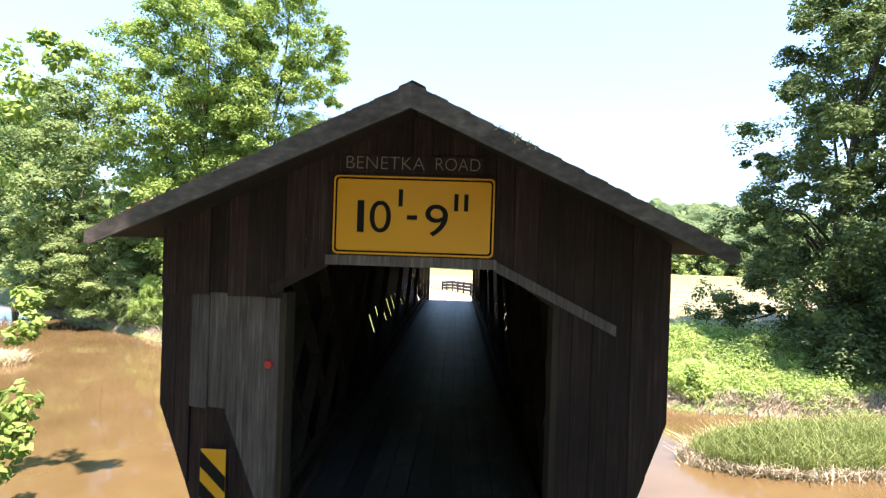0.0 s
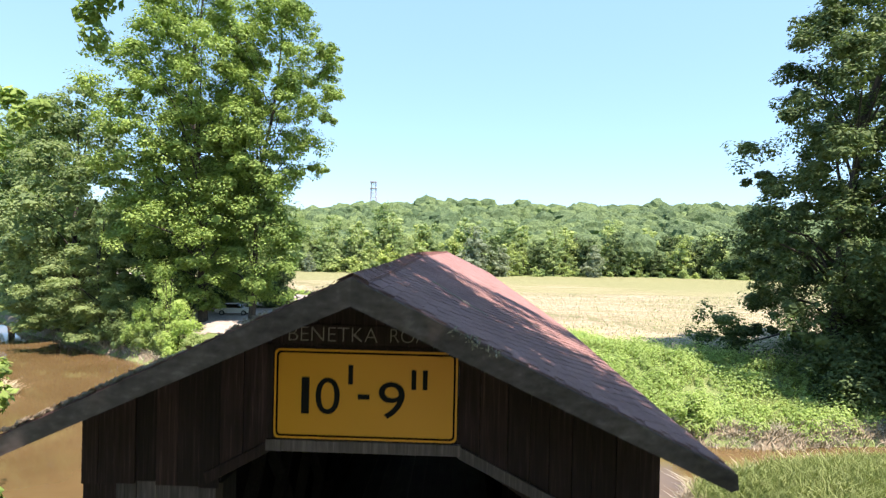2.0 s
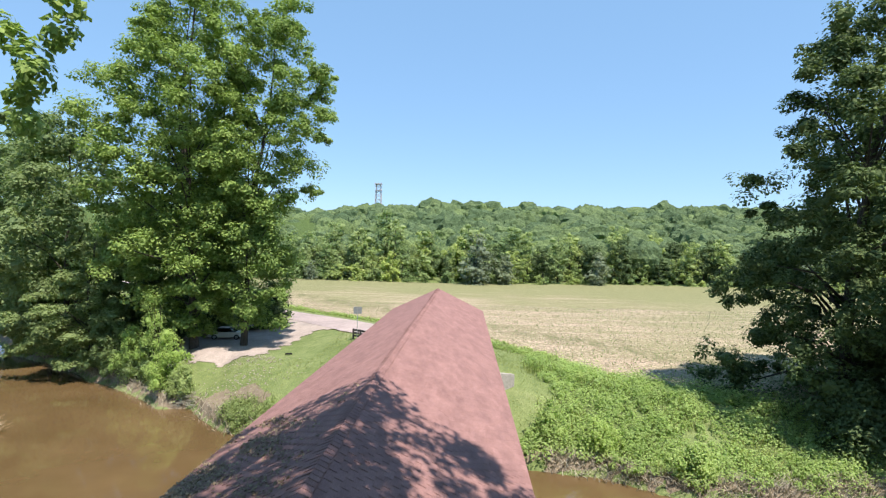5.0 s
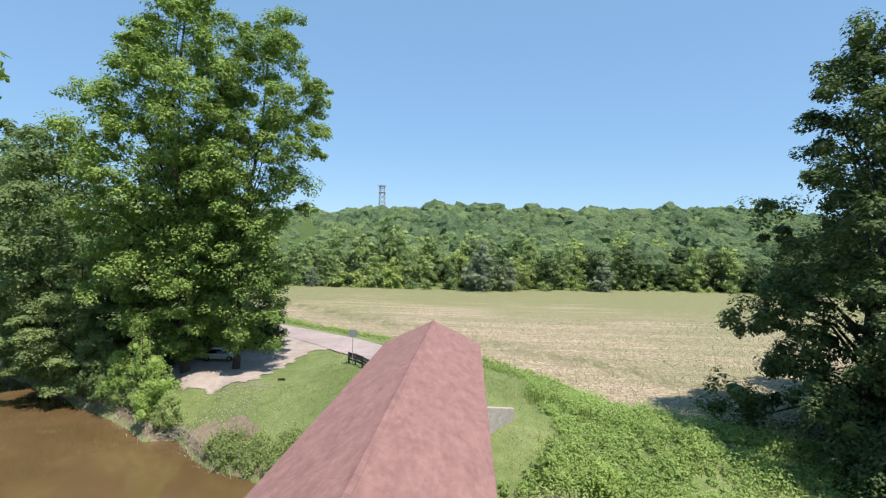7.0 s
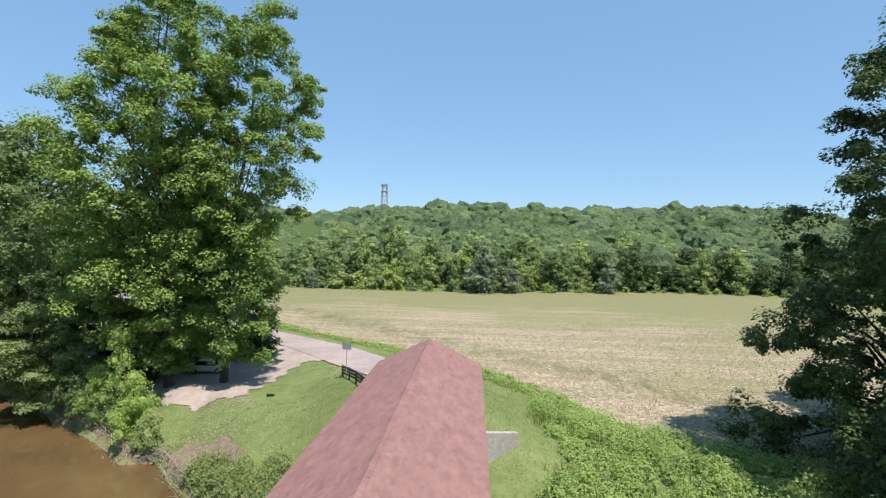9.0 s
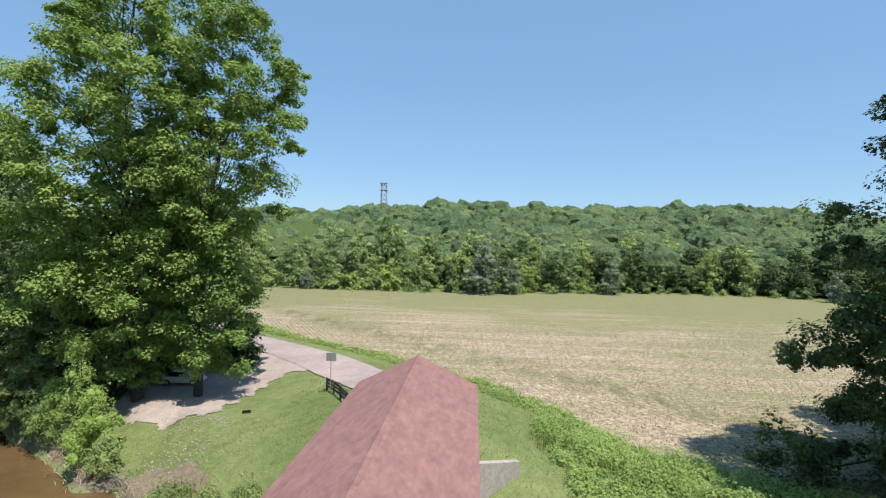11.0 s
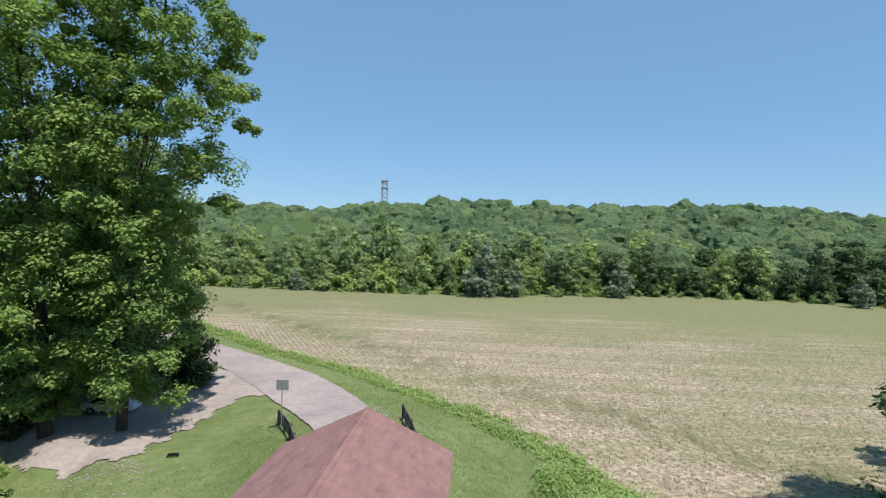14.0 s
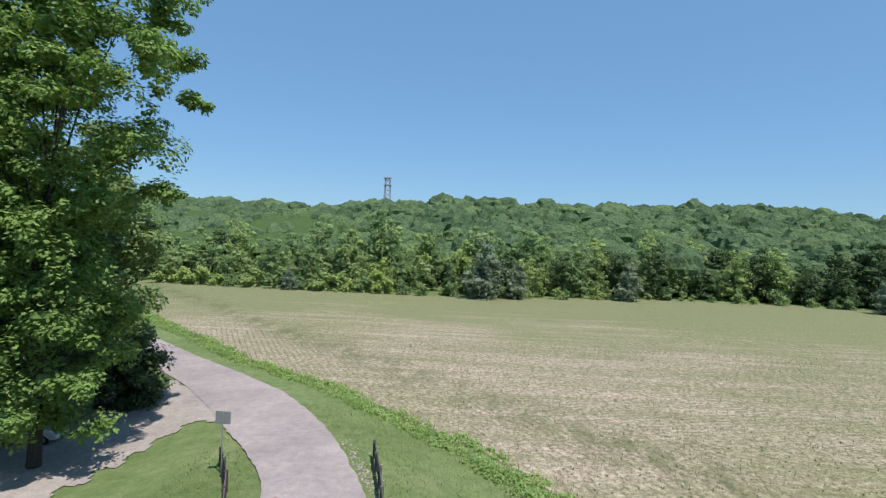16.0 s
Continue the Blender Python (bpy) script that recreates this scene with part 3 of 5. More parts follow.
# tall pair over the gravel lot
tree((-29.5, 62.5), [(2, 4.5, -1, 0.5), (6, 6.8, -1.5, 0), (12, 8.2, -1.5, -1.5), (20, 8.8, -1.5, -2.5), (29, 9, -1.8, -2.5), (35, 7.6, -1.2, -1), (40, 5.6, -0.5, -1), (43.5, 2.5, 0, 0)], 860, 1.12, 92, 0.145, LEAF_A,
     "tall leafy green maple beside the gravel patch", 0.42, 34, 11, heart=0.5)
tree((-24.3, 64.0), [(3, 3.4, 0, 0), (6, 4.8, 0.6, -0.5), (10, 6, 1, -1), (16.7, 6, 1.2, -1), (21, 6.4, 2.2, -1), (24, 7.2, 3.2, -1), (30, 7.2, 3.4, 0), (36, 5.4, 3.4, 0), (39, 4.2, 3.4, 0), (41, 1.8, 3.4, 0)], 600, 1.05, 92, 0.145, LEAF_A,
     "tall slender green maple with a forked top", 0.33, 26, 12, heart=0.5)
for x, y, h, w, k in ((-31.5, 74, 7, 3.6, 81), (-37, 68.5, 6, 3.4, 82), (-26, 77, 6, 3.0, 83), (-34.5, 64, 4.0, 2.2, 84)):
    tree((x, y), [(0.1, w * 0.9, 0, 0), (h * 0.4, w, 0, 0), (h * 0.75, w * 0.8, 0, 0), (h, w * 0.2, 0, 0)], 80, 1.0, 60, 0.17, LEAF_C, "dark green undergrowth below the tall maples", 0.08, 6, k, name="bush", category="bush")
tree((-36, 72), [(1, 6, 0, 0), (6, 8, 0, 0), (18, 8, 0, 0), (26, 6, 0, 0), (29, 2, 0, 0)], 160, 1.7, 60, 0.3, LEAF_C, "dark green tree behind the tall maples", 0.4, 12, 13)
tree((-37.5, 86), [(1, 5, 0, 0), (6, 7, 0, 0), (16, 7.5, 0, 0), (23, 5, 0, 0), (27, 1.5, 0, 0)], 200, 1.5, 90, 0.25, LEAF_B, "grey-green roadside ash beside the lane", 0.35, 12, 19)
tree((-50, 69), [(2, 5, 0, 0), (8, 8.5, 0, 0), (17, 8.5, 0, 0), (25, 6.8, 0, 0), (32, 2, 0, 0)], 360, 1.3, 64, 0.2, LEAF_B, "broad grey-green ash on the river bank", 0.4, 14, 14)
tree((-64, 80), [(2, 5, 0, 0), (8, 9, 0, 0), (18, 9, 0, 0), (27, 7, 0, 0), (33, 2, 0, 0)], 260, 1.5, 60, 0.25, LEAF_B, "broad grey-green ash on the river bank", 0.4, 14, 15)
tree((-80, 94), [(2, 6, 0, 0), (9, 10, 0, 0), (20, 9, 0, 0), (30, 6, 0, 0), (35, 2, 0, 0)], 170, 1.9, 55, 0.36, LEAF_B, "broad grey-green ash on the river bank", 0.4, 10, 16)
tree((-42.5, 63.5), [(0.3, 4.5, 0, -1), (4, 6.5, 0, -1.5), (9, 5.5, 0, -1), (13, 3.5, 0, 0), (16, 1, 0, 0)], 280, 1.0, 90, 0.13, LEAF_B, "feathery grey-green tree leaning over the water", 0.22, 14, 17, squash=0.45)
tree((-53, 70), [(0.3, 4.5, 0, 0), (4, 6, 0, -1), (9, 5, 0, -1), (15, 1, 0, 0)], 220, 1.0, 80, 0.145, LEAF_B, "feathery grey-green tree leaning over the water", 0.22, 10, 18, squash=0.45)
# big trees on the far bank downstream
tree((34, 47.5), [(0.6, 7.5, -2.8, 0), (3, 8.6, -2.8, 0), (6, 7.6, -1.2, -0.5), (12, 9.4, -0.8, -2.5), (18, 9.6, -0.6, -4), (25, 8.4, 0.3, -4.5), (31, 6, 2.2, -3), (36, 2, 3.8, -2)], 900, 1.0, 78, 0.14, LEAF_C,
     "large dark green tree at the field's corner", 0.5, 36, 21, squash=0.8, hollow=0.5)
tree((47, 52), [(1, 6, 0, 0), (6, 9, 0, 0), (14, 10, 0, 0), (24, 8, 0, 0), (33, 2, 0, 0)], 200, 1.7, 60, 0.3, LEAF_C, "dark green tree beside the river", 0.45, 14, 22)
tree((36, 45.5), [(0.2, 4, 0, 1), (2, 5, 0, 1), (4.5, 4.5, 0, 1), (7, 2, 0, 1)], 160, 1.0, 100, 0.13, LEAF_C, "low dark green thicket under the big tree", 0.15, 10, 25)
tree((41.5, 40.5), [(1, 6, 0, 0), (7, 8.6, 0, -1), (14, 9.6, -0.5, -2), (22, 8.6, -0.5, -2), (29, 2.5, 0, -1)], 300, 1.4, 70, 0.21, LEAF_C, "dark green tree leaning over the river", 0.35, 12, 23)
for x, y, h, w, k in ((30.5, 41.6, 4.5, 2.4, 26), (33.5, 41.2, 6.5, 3.2, 27), (38.5, 42.0, 7.0, 3.4, 28)):
    tree((x, y), [(0.1, w * 0.9, 0, 0), (h * 0.35, w, 0, 0), (h * 0.7, w * 0.8, 0, 0), (h, w * 0.2, 0, 0)], 110, 0.85, 80, 0.125, LEAF_C, "dark green thicket overhanging the river bank", 0.1, 8, k, name="bush", category="bush")
tree((58, 46), [(0.5, 6, 0, 0), (6, 9, 0, 0), (16, 9, 0, 0), (26, 4, 0, 0)], 180, 1.8, 70, 0.32, LEAF_C, "dark green tree beside the river", 0.4, 10, 24)


def special_tree(at, centres, radii, per, leaf, material, label, trunk, seed, first=0):
    """A tree on the near bank whose limbs are laid out by hand."""
    x, y = at
    t = thing("tree", pose(x, y, gz(x, y) - 0.2), label, "tree")
    o = np.array([x, y, gz(x, y) - 0.2])
    v, f = leaves(np.array(centres) - o, radii, per, leaf, seed)
    part("crown", mesh_np("crown", v, f, material), material, t)
    top = np.array(trunk, float) - o
    tubes = [([(0, 0, 0), tuple(top * 0.3 + (0.2, 0, 0)), tuple(top * 0.65), tuple(top)], [0.5, 0.36, 0.25, 0.08])]
    for c in np.array(centres)[first::3] - o:
        a = top * np.clip(c[2] / top[2] * 0.8, 0.2, 0.95)
        tubes.append(([tuple(a), tuple(a + (c - a) * 0.55 + (0, 0, 0.35 * np.linalg.norm(c - a))), tuple(a + (c - a) * 0.88 + (0, 0, 0.2 * np.linalg.norm(c - a))), tuple(c)], [0.1, 0.05, 0.025, 0.008]))
    part("trunk", wood(tubes), BARK, t)
    return t


rng = np.random.default_rng(5)
# the tree that shades the portal and the first stretch of roof
cs = np.stack([rng.uniform(-4, 10.5, 430), rng.uniform(-4.2, 10.2, 430), rng.uniform(15.6, 20, 430)], -1)
cs = cs[((cs[:, 0] - 3.0) / 7.8) ** 2 + ((cs[:, 1] - 2.8) / 7.8) ** 2 < 1 + 0.2 * np.sin(cs[:, 0] * 2.1)]
cs = cs[cs[:, 1] < 9.7 - 0.55 * np.maximum(cs[:, 0] - 3.0, 0)]
low = np.stack([rng.uniform(0.5, 10.5, 190), rng.uniform(-6, 1.6, 190), rng.uniform(14.5, 18, 190)], -1)
cs = np.concatenate([cs, low])
special_tree((12.5, -6.5), cs, np.repeat(rng.uniform(0.45, 0.95, (len(cs), 1)), 3, 1), 95, 0.12, LEAF_A, "tall tree that overhangs the bridge portal", (7, -1, 18), 41)
# unseen trees behind the camera, added to keep skylight off the portal
back = tree((-14, -12), [(2, 5, 0, 0), (7, 7, 0, 0), (15, 7, 0, 0), (21, 4, 0, 0), (24, 1, 0, 0)], 90, 2.0, 46, 0.5, LEAF_A, "unseen leafy green tree behind the camera, added to block skylight", 0.4, 12, 44, group="trees along the near lane")
for x, y, a in ((-9.5, -10.5, 70), (-6, -22, 150), (11, -24, 210), (20, -6, 300), (-25, -8, 20), (0, -40, 250)):
    copy_thing(back, pose(x, y, gz(x, y) - 0.2, 0, 0, a))
# the tree on the near bank whose outer sprays hang over the water
a = rng.random(120) * 2 * np.pi
h = rng.uniform(-1, 19, 120)
rr = 6.3 * rng.random(120) ** 0.5 * np.interp(h, [-1, 5, 12, 19], [0.75, 1, 1, 0.5])
cs = np.stack([-21.5 + rr * np.cos(a), 11.5 + rr * np.sin(a), h], -1)
sprays = np.array([(-14.1, 17.6, 9.9), (-13.4, 17.5, 10.2), (-14.9, 17.4, 9.0), (-15.2, 17.4, 8.0), (-14.5, 17.5, 10.6), (-10.6, 16.2, 13.9), (-11.0, 16.4, 13.0), (-9.6, 16.0, 14.6), (-11.5, 16.6, 14.6), (-10.8, 16.3, 12.2), (-10.3, 16, 13.4), (-12.2, 16.8, 15.2), (-9.2, 15.8, 15.3),
                   (-14.6, 17.2, 1.5), (-14.2, 17, 0.7), (-14.8, 17.2, 0.2), (-11.6, 13.3, -0.9), (-11.3, 13.1, -1.8), (-12, 13.3, -2.6), (-11.9, 13.5, -1.4)])
over = np.stack([rng.normal(-20.3, 1.2, 40), rng.normal(19, 1.6, 40), rng.uniform(6, 11, 40)], -1)
over = over[over[:, 0] < -17.4 - 0.4 * np.maximum(over[:, 1] - 19, 0)]
cs = np.concatenate([sprays, over, cs])
rad = np.concatenate([np.full((len(sprays), 3), 0.42), np.full((len(over), 3), 0.8), np.repeat(rng.uniform(0.8, 1.4, (120, 1)), 3, 1)])
special_tree((-20, 10), cs, rad, 90, 0.13, LEAF_A, "leafy tree on the near bank with sprays over the water", (-21, 11, 16), 42, 19)


# wood beyond the field: single trees along its edge, a mass on the hill behind
def edge_tree(k, hgt, wid, n, material, label, squash=0.75):
    prof = [(0.3, wid * 0.7, 0, 0), (hgt * 0.25, wid, 0, 0), (hgt * 0.55, wid * 0.95, 0, 0), (hgt * 0.8, wid * 0.68, 0, 0), (hgt * 0.93, wid * 0.4, 0, 0), (hgt, wid * 0.12, 0, 0)]
    return tree((-200 - 20 * k, 215), prof, n, 1.45, 15, 0.32, material, label, 0.22, 6, 60 + k, group="trees along the field's far edge", tilt=0.45, heart=0.8, squash=squash, spread=0.45, up=0.7)


light_kinds = [edge_tree(0, 17, 4.6, 96, LEAF_F, "light green leafy tree at the wood's edge beyond the field"),
               edge_tree(1, 20, 4.0, 96, LEAF_F, "slim light green tree at the wood's edge beyond the field"),
               edge_tree(2, 14, 5.0, 88, LEAF_F, "broad light green tree at the wood's edge beyond the field")]
dark_kinds = [edge_tree(3, 17, 6.0, 112, LEAF_C, "broad dark green tree at the wood's edge beyond the field"),
              edge_tree(4, 15, 4.8, 96, LEAF_C, "dark green tree at the wood's edge beyond the field")]
silver = edge_tree(5, 13, 4.4, 104, LEAF_S, "silvery grey-green willow at the wood's edge beyond the field")
EDGE = np.array([(-175, 215), (-125, 206), (-82, 198), (-37, 194), (6, 196), (30, 202), (66, 210), (100, 210), (122, 199), (150, 196), (200, 190), (260, 185)])
rng = np.random.default_rng(8)
for i, x in enumerate(np.arange(-170, 235, 6.3)):
    for row in range(2):
        px = x + rng.uniform(-2.5, 2.5) + row * 2.8
        py = np.interp(px, EDGE[:, 0], EDGE[:, 1]) + rng.uniform(-2.0, 3.5) + row * 9
        dark = rng.random() < (0.85 if px > 84 else 0.25)
        kinds = dark_kinds if dark else light_kinds
        kind = kinds[rng.integers(0, len(kinds))]
        s = rng.uniform(0.5, 1.1) if row == 0 else rng.uniform(0.9, 1.3)
        c = copy_thing(kind, pose(px, py, gz(px, py) - 0.3, 0, 0, rng.uniform(0, 360)))
        c.scale = (s * rng.uniform(0.9, 1.2), s * rng.uniform(0.9, 1.2), s * rng.uniform(0.85, 1.15))
for px, py, s in ((6, 187, 1.25), (16, 190, 0.8), (50, 196, 0.85), (-52, 186, 0.5), (118, 188, 0.7)):
    copy_thing(silver, pose(px, py, gz(px, py) - 0.3, 0, 0, 40 * px)).scale = (s, s, s)
bush = tree((-220, 210), [(0.1, 2.2, 0, 0), (1.5, 2.4, 0, 0), (3.6, 0.8, 0, 0)], 24, 0.9, 24, 0.25, LEAF_E, "low grey-green bush at the edge of the field", 0.08, 4, 71, group="bushes along the field's far edge", name="bush", category="bush")
for x in np.arange(-130, 200, 6.0):
    px = x + rng.uniform(-3, 3)
    py = np.interp(px, EDGE[:, 0], EDGE[:, 1]) - rng.uniform(4.0, 7.5)
    s = rng.uniform(0.9, 1.7) if px < -20 else rng.uniform(0.45, 1.1)
    c = copy_thing(bush, pose(px, py, gz(px, py) - 0.1, 0, 0, rng.uniform(0, 360)))
    c.scale = (s * 1.1, s * 1.1, s)
# the wooded hill: round crowns standing close
crown_x, crown_y, crown_r, crown_z = [], [], [], []
y = 219.0
while y < 575:
    gap = 9.5 + (y - 219) * 0.022
    for x in np.arange(-0.64 * y, 0.78 * y, gap):
        px, py = x + rng.uniform(-0.4, 0.4) * gap, y + rng.uniform(-0.45, 0.45) * gap
        r = gap * rng.uniform(0.48, 0.82)
        crown_x.append(px)
        crown_y.append(py)
        crown_r.append(r)
        crown_z.append(gz(px, py) + 5.0 + rng.uniform(-2.5, 5.0) * (1.0 if rng.random() < 0.8 else 1.5) - 9 * max(0.0, px / py - 0.62) / 0.16 - 5.0 * min(1.0, max(0.0, (-0.17 - px / py) / 0.12)))
    y += gap * 1.05
heart = np.stack([crown_x, crown_y, crown_z], -1)
size = np.array(crown_r)
dome = np.stack([size, size, size * 0.95], -1)
ico = bmesh.new()
bmesh.ops.create_icosphere(ico, subdivisions=3, radius=1)
iv, jf = np.array([q.co for q in ico.verts]), np.array([[q.index for q in fc.verts] for fc in ico.faces])
ico.free()
waves = rng.normal(0, 1, (len(heart), 5, 3)) * np.array([2.6, 3.6, 4.8, 6.5, 9.0])[None, :, None]
shift = rng.random((len(heart), 5)) * 6.28
depth = np.array([0.07, 0.07, 0.06, 0.055, 0.05])
lump = 1 + (np.abs(np.sin(np.einsum("cwk,vk->cvw", waves, iv) * 0.6 + shift[:, None])) * depth).sum(-1) - 0.16 + rng.normal(0, 0.075, (len(heart), len(iv)))
cv = (heart[:, None] + iv[None] * dome[:, None] * lump[..., None]).reshape(-1, 3)
cf = (jf[None] + (np.arange(len(heart)) * len(iv))[:, None, None]).reshape(-1, 3)
pick = rng.integers(0, len(iv), (len(heart), 80))
spot = (heart[:, None] + iv[pick] * dome[:, None] * np.take_along_axis(lump, pick, 1)[..., None]).reshape(-1, 3)
lv, lf = leaves(spot, np.full((len(spot), 3), 0.35), 1, 0.5, 91, shell=0.5, up=0.8, tilt=0.6)
lf = np.concatenate([lf[:, [0, 1, 2]], lf[:, [0, 2, 3]]])
v, f = np.concatenate([cv, lv]), np.concatenate([cf, lf + len(cv)])
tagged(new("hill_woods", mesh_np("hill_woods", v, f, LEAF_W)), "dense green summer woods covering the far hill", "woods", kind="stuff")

# ---- covered bridge ----
BX, RIDGE_Z, EAVE_Z, HALF = -0.3, 5.6, 3.86, 3.64        # middle line, ridge, eaves, half width of the roof
Y0, Y1 = 5.1, 44.75                                      # roof ends
PY = 6.2                                                 # face of the portal
bridge = thing("covered_bridge", pose(BX, PY, DECK_Z), "dark-stained wooden covered bridge with a red-brown shingle roof", "covered bridge")
B = bridge.matrix_world.inverted()


def bpart(name, bm, material, label="", parent=None):
    """A part of the bridge, modelled in world places."""
    bm.transform(B)
    return part(name, bm, material, parent or bridge, label)


SLOPE = (RIDGE_Z - EAVE_Z) / HALF


def camber(y):
    """The roof's sag towards the near gable and its slight hump behind it."""
    return 0.05 * smoothstep((36 - y) / 22) - 0.16 * (1 - smoothstep((y - Y0) / 8.5))


def roof_z(x, y=PY):
    return RIDGE_Z - abs(x - BX) * SLOPE + float(camber(y))


def sagged(bm):
    """Bends a part that follows the ridge to the roof's camber."""
    for v in bm.verts:
        v.co.z += float(camber(v.co.y))
    return bm


RUN = list(np.linspace(Y0, 20, 16)) + [28.0, 36.0, Y1]
for side, nm in ((-1, "roof_panel"), (1, "roof_panel")):
    bm = bmesh.new()
    e = BX + side * HALF
    for ya, yb in zip(RUN[:-1], RUN[1:]):
        prism(bm, [(BX, RIDGE_Z - 0.02), (e, EAVE_Z - 0.02), (e, EAVE_Z - 0.07), (BX, RIDGE_Z - 0.09)], ya, yb)
    bm.normal_update()
    inner = [fc for fc in bm.faces if abs(fc.normal.y) > 0.9 and Y0 + 0.01 < fc.calc_center_median().y < Y1 - 0.01]
    bmesh.ops.delete(bm, geom=inner, context="FACES_ONLY")
    bmesh.ops.remove_doubles(bm, verts=bm.verts, dist=1e-4)
    bpart(nm, sagged(bm), SHINGLE, "red-brown shingled roof slope")
    bm = bmesh.new()
    for ya, yb in zip(RUN[:-1], RUN[1:]):
        prism(bm, [(BX + side * 0.002, RIDGE_Z - 0.095), (e - side * 0.02, EAVE_Z - 0.075), (e - side * 0.02, EAVE_Z - 0.1), (BX, RIDGE_Z - 0.12)], ya, yb)
    bm.normal_update()
    inner = [fc for fc in bm.faces if abs(fc.normal.y) > 0.9 and Y0 + 0.01 < fc.calc_center_median().y < Y1 - 0.01]
    bmesh.ops.delete(bm, geom=inner, context="FACES_ONLY")
    bmesh.ops.remove_doubles(bm, verts=bm.verts, dist=1e-4)
    bpart("soffit", sagged(bm), SIDING, "dark stained boards under the roof")
    for yy in (Y0, Y1):
        bm = bmesh.new()
        y0 = yy - 0.05 if yy == Y0 else yy
        prism(bm, [(BX, RIDGE_Z - 0.03), (e, EAVE_Z - 0.03), (e + side * 0.01, EAVE_Z - 0.17), (e - side * 0.06, EAVE_Z - 0.19), (BX, RIDGE_Z - 0.3)], y0, y0 + 0.05)
        bpart("barge_board", sagged(bm), TRIM, "grey weathered barge board")

WALL_X, END = 3.36, Y1 - 0.75
TAPER_Z, FOOT_Z, FOOT_X = 1.45, -0.95, 2.58
WIN0, WIN1 = 0.0, 0.9                                    # row of openings in the side walls


def taper_x(z):
    return FOOT_X + (WALL_X - FOOT_X) * (z - FOOT_Z) / (TAPER_Z - FOOT_Z)


for side in (-1, 1):
    bm = bmesh.new()
    a, b = taper_x(FOOT_Z), taper_x(WIN0)
    prism(bm, [(BX + side * a, FOOT_Z), (BX + side * b, WIN0), (BX + side * (b - 0.05), WIN0), (BX + side * (a - 0.05), FOOT_Z)], PY + 0.06, END - 0.03)
    bpart("lower_wall", bm, SIDING)
    bm = bmesh.new()
    a = taper_x(WIN1)
    prism(bm, [(BX + side * a, WIN1), (BX + side * WALL_X, TAPER_Z), (BX + side * WALL_X, 3.7), (BX + side * (WALL_X - 0.05), 3.7), (BX + side * (WALL_X - 0.05), TAPER_Z), (BX + side * (a - 0.05), WIN1)], PY + 0.06, END - 0.03)
    bpart("upper_wall", bm, SIDING)
    a, b = taper_x(WIN0), taper_x(WIN1)
    gaps = [(y, y + 0.42) for y in np.arange(19.6, END - 1.0, 1.9)]
    solid = list(zip([PY + 0.06] + [g[1] for g in gaps], [g[0] for g in gaps] + [END - 0.03]))
    for ya, yb in solid:
        bm = prism(bmesh.new(), [(BX + side * (a - 0.003), WIN0), (BX + side * (b - 0.003), WIN1), (BX + side * (b - 0.047), WIN1), (BX + side * (a - 0.047), WIN0)], ya, yb)
        bpart("wall_panel", bm, SIDING)
    # lattice truss: crossed planks between two chords
    y, run = PY + 0.4, 3.6
    while y + run < END - 0.2:
        for k, (y0, y1) in enumerate(((y, y + run), (y + run, y))):
            if y > 15 and (k or int(y / 1.9) % 3):
                continue
            x = BX + side * (2.3 + 0.08 * k)
            bm = beam(bmesh.new(), (x, y0, DECK_Z - 0.1), (x, y1, 3.5), 0.07, 0.22, (1, 0, 0))
            bpart("lattice_plank", bm, TIMBER)
        y += 1.9
    for z in (DECK_Z + 0.25, 3.4):
        bm = box(bmesh.new(), (BX + side * 2.2 - 0.05, PY + 0.3, z - 0.14), (BX + side * 2.2 + 0.05, END - 0.3, z + 0.14))
        bpart("chord", bm, TIMBER)
    bm = box(bmesh.new(), (BX + side * 1.95 - 0.08, PY + 0.3, DECK_Z + 0.12), (BX + side * 1.95 + 0.08, END - 0.2, DECK_Z + 0.3), 0.02)
    bpart("wheel_guard", bm, TIMBER)
for i in range(13):
    y = PY + 1.2 + i * 3
    bm = box(bmesh.new(), (BX - 3.2, y - 0.09, 3.5), (BX + 3.2, y + 0.09, 3.7), 0.01)
    bpart("tie_beam", bm, TIMBER)
bm = box(bmesh.new(), (BX - 2.5, PY - 0.1, DECK_Z - 0.35), (BX + 2.5, END + 0.1, DECK_Z - 0.04))
bpart("deck_frame", bm, TIMBER)
for i in range(13):
    x = BX - 2.47 + i * 0.38
    bm = box(bmesh.new(), (x, PY - 0.1, DECK_Z - 0.04), (x + 0.372, END + 0.1, DECK_Z + 0.012 * ((i * 7) % 3)), 0.006)
    bpart("deck_plank", bm, DECK)


def opening_top(x):
    """Underside of the portal at x, or None beside the opening."""
    u = x - BX
    if -1.72 < u < -1.13:
        return 3.06 + (u + 1.72) * 0.36 / 0.59
    if -1.13 <= u <= 1.05:
        return 3.42
    if 1.05 < u < 1.88:
        return 3.42 - (u - 1.05) * 0.55 / 0.83
    return None


def bottom(x):
    u = abs(x - BX)
    return FOOT_Z + 0.25 if u < FOOT_X else FOOT_Z + 0.25 + (u - FOOT_X) / (WALL_X - FOOT_X) * (TAPER_Z - FOOT_Z - 0.25)


def board(name, x0, x1, z00, z01, z10, z11, y, t, material):
    """An upright board from x0 to x1; bottom z00, z01 and top z10, z11 at its two edges."""
    bm = prism(bmesh.new(), [(x0, z00), (x1, z01), (x1, z11), (x0, z10)], y - t, y)
    return bpart(name, bm, material)


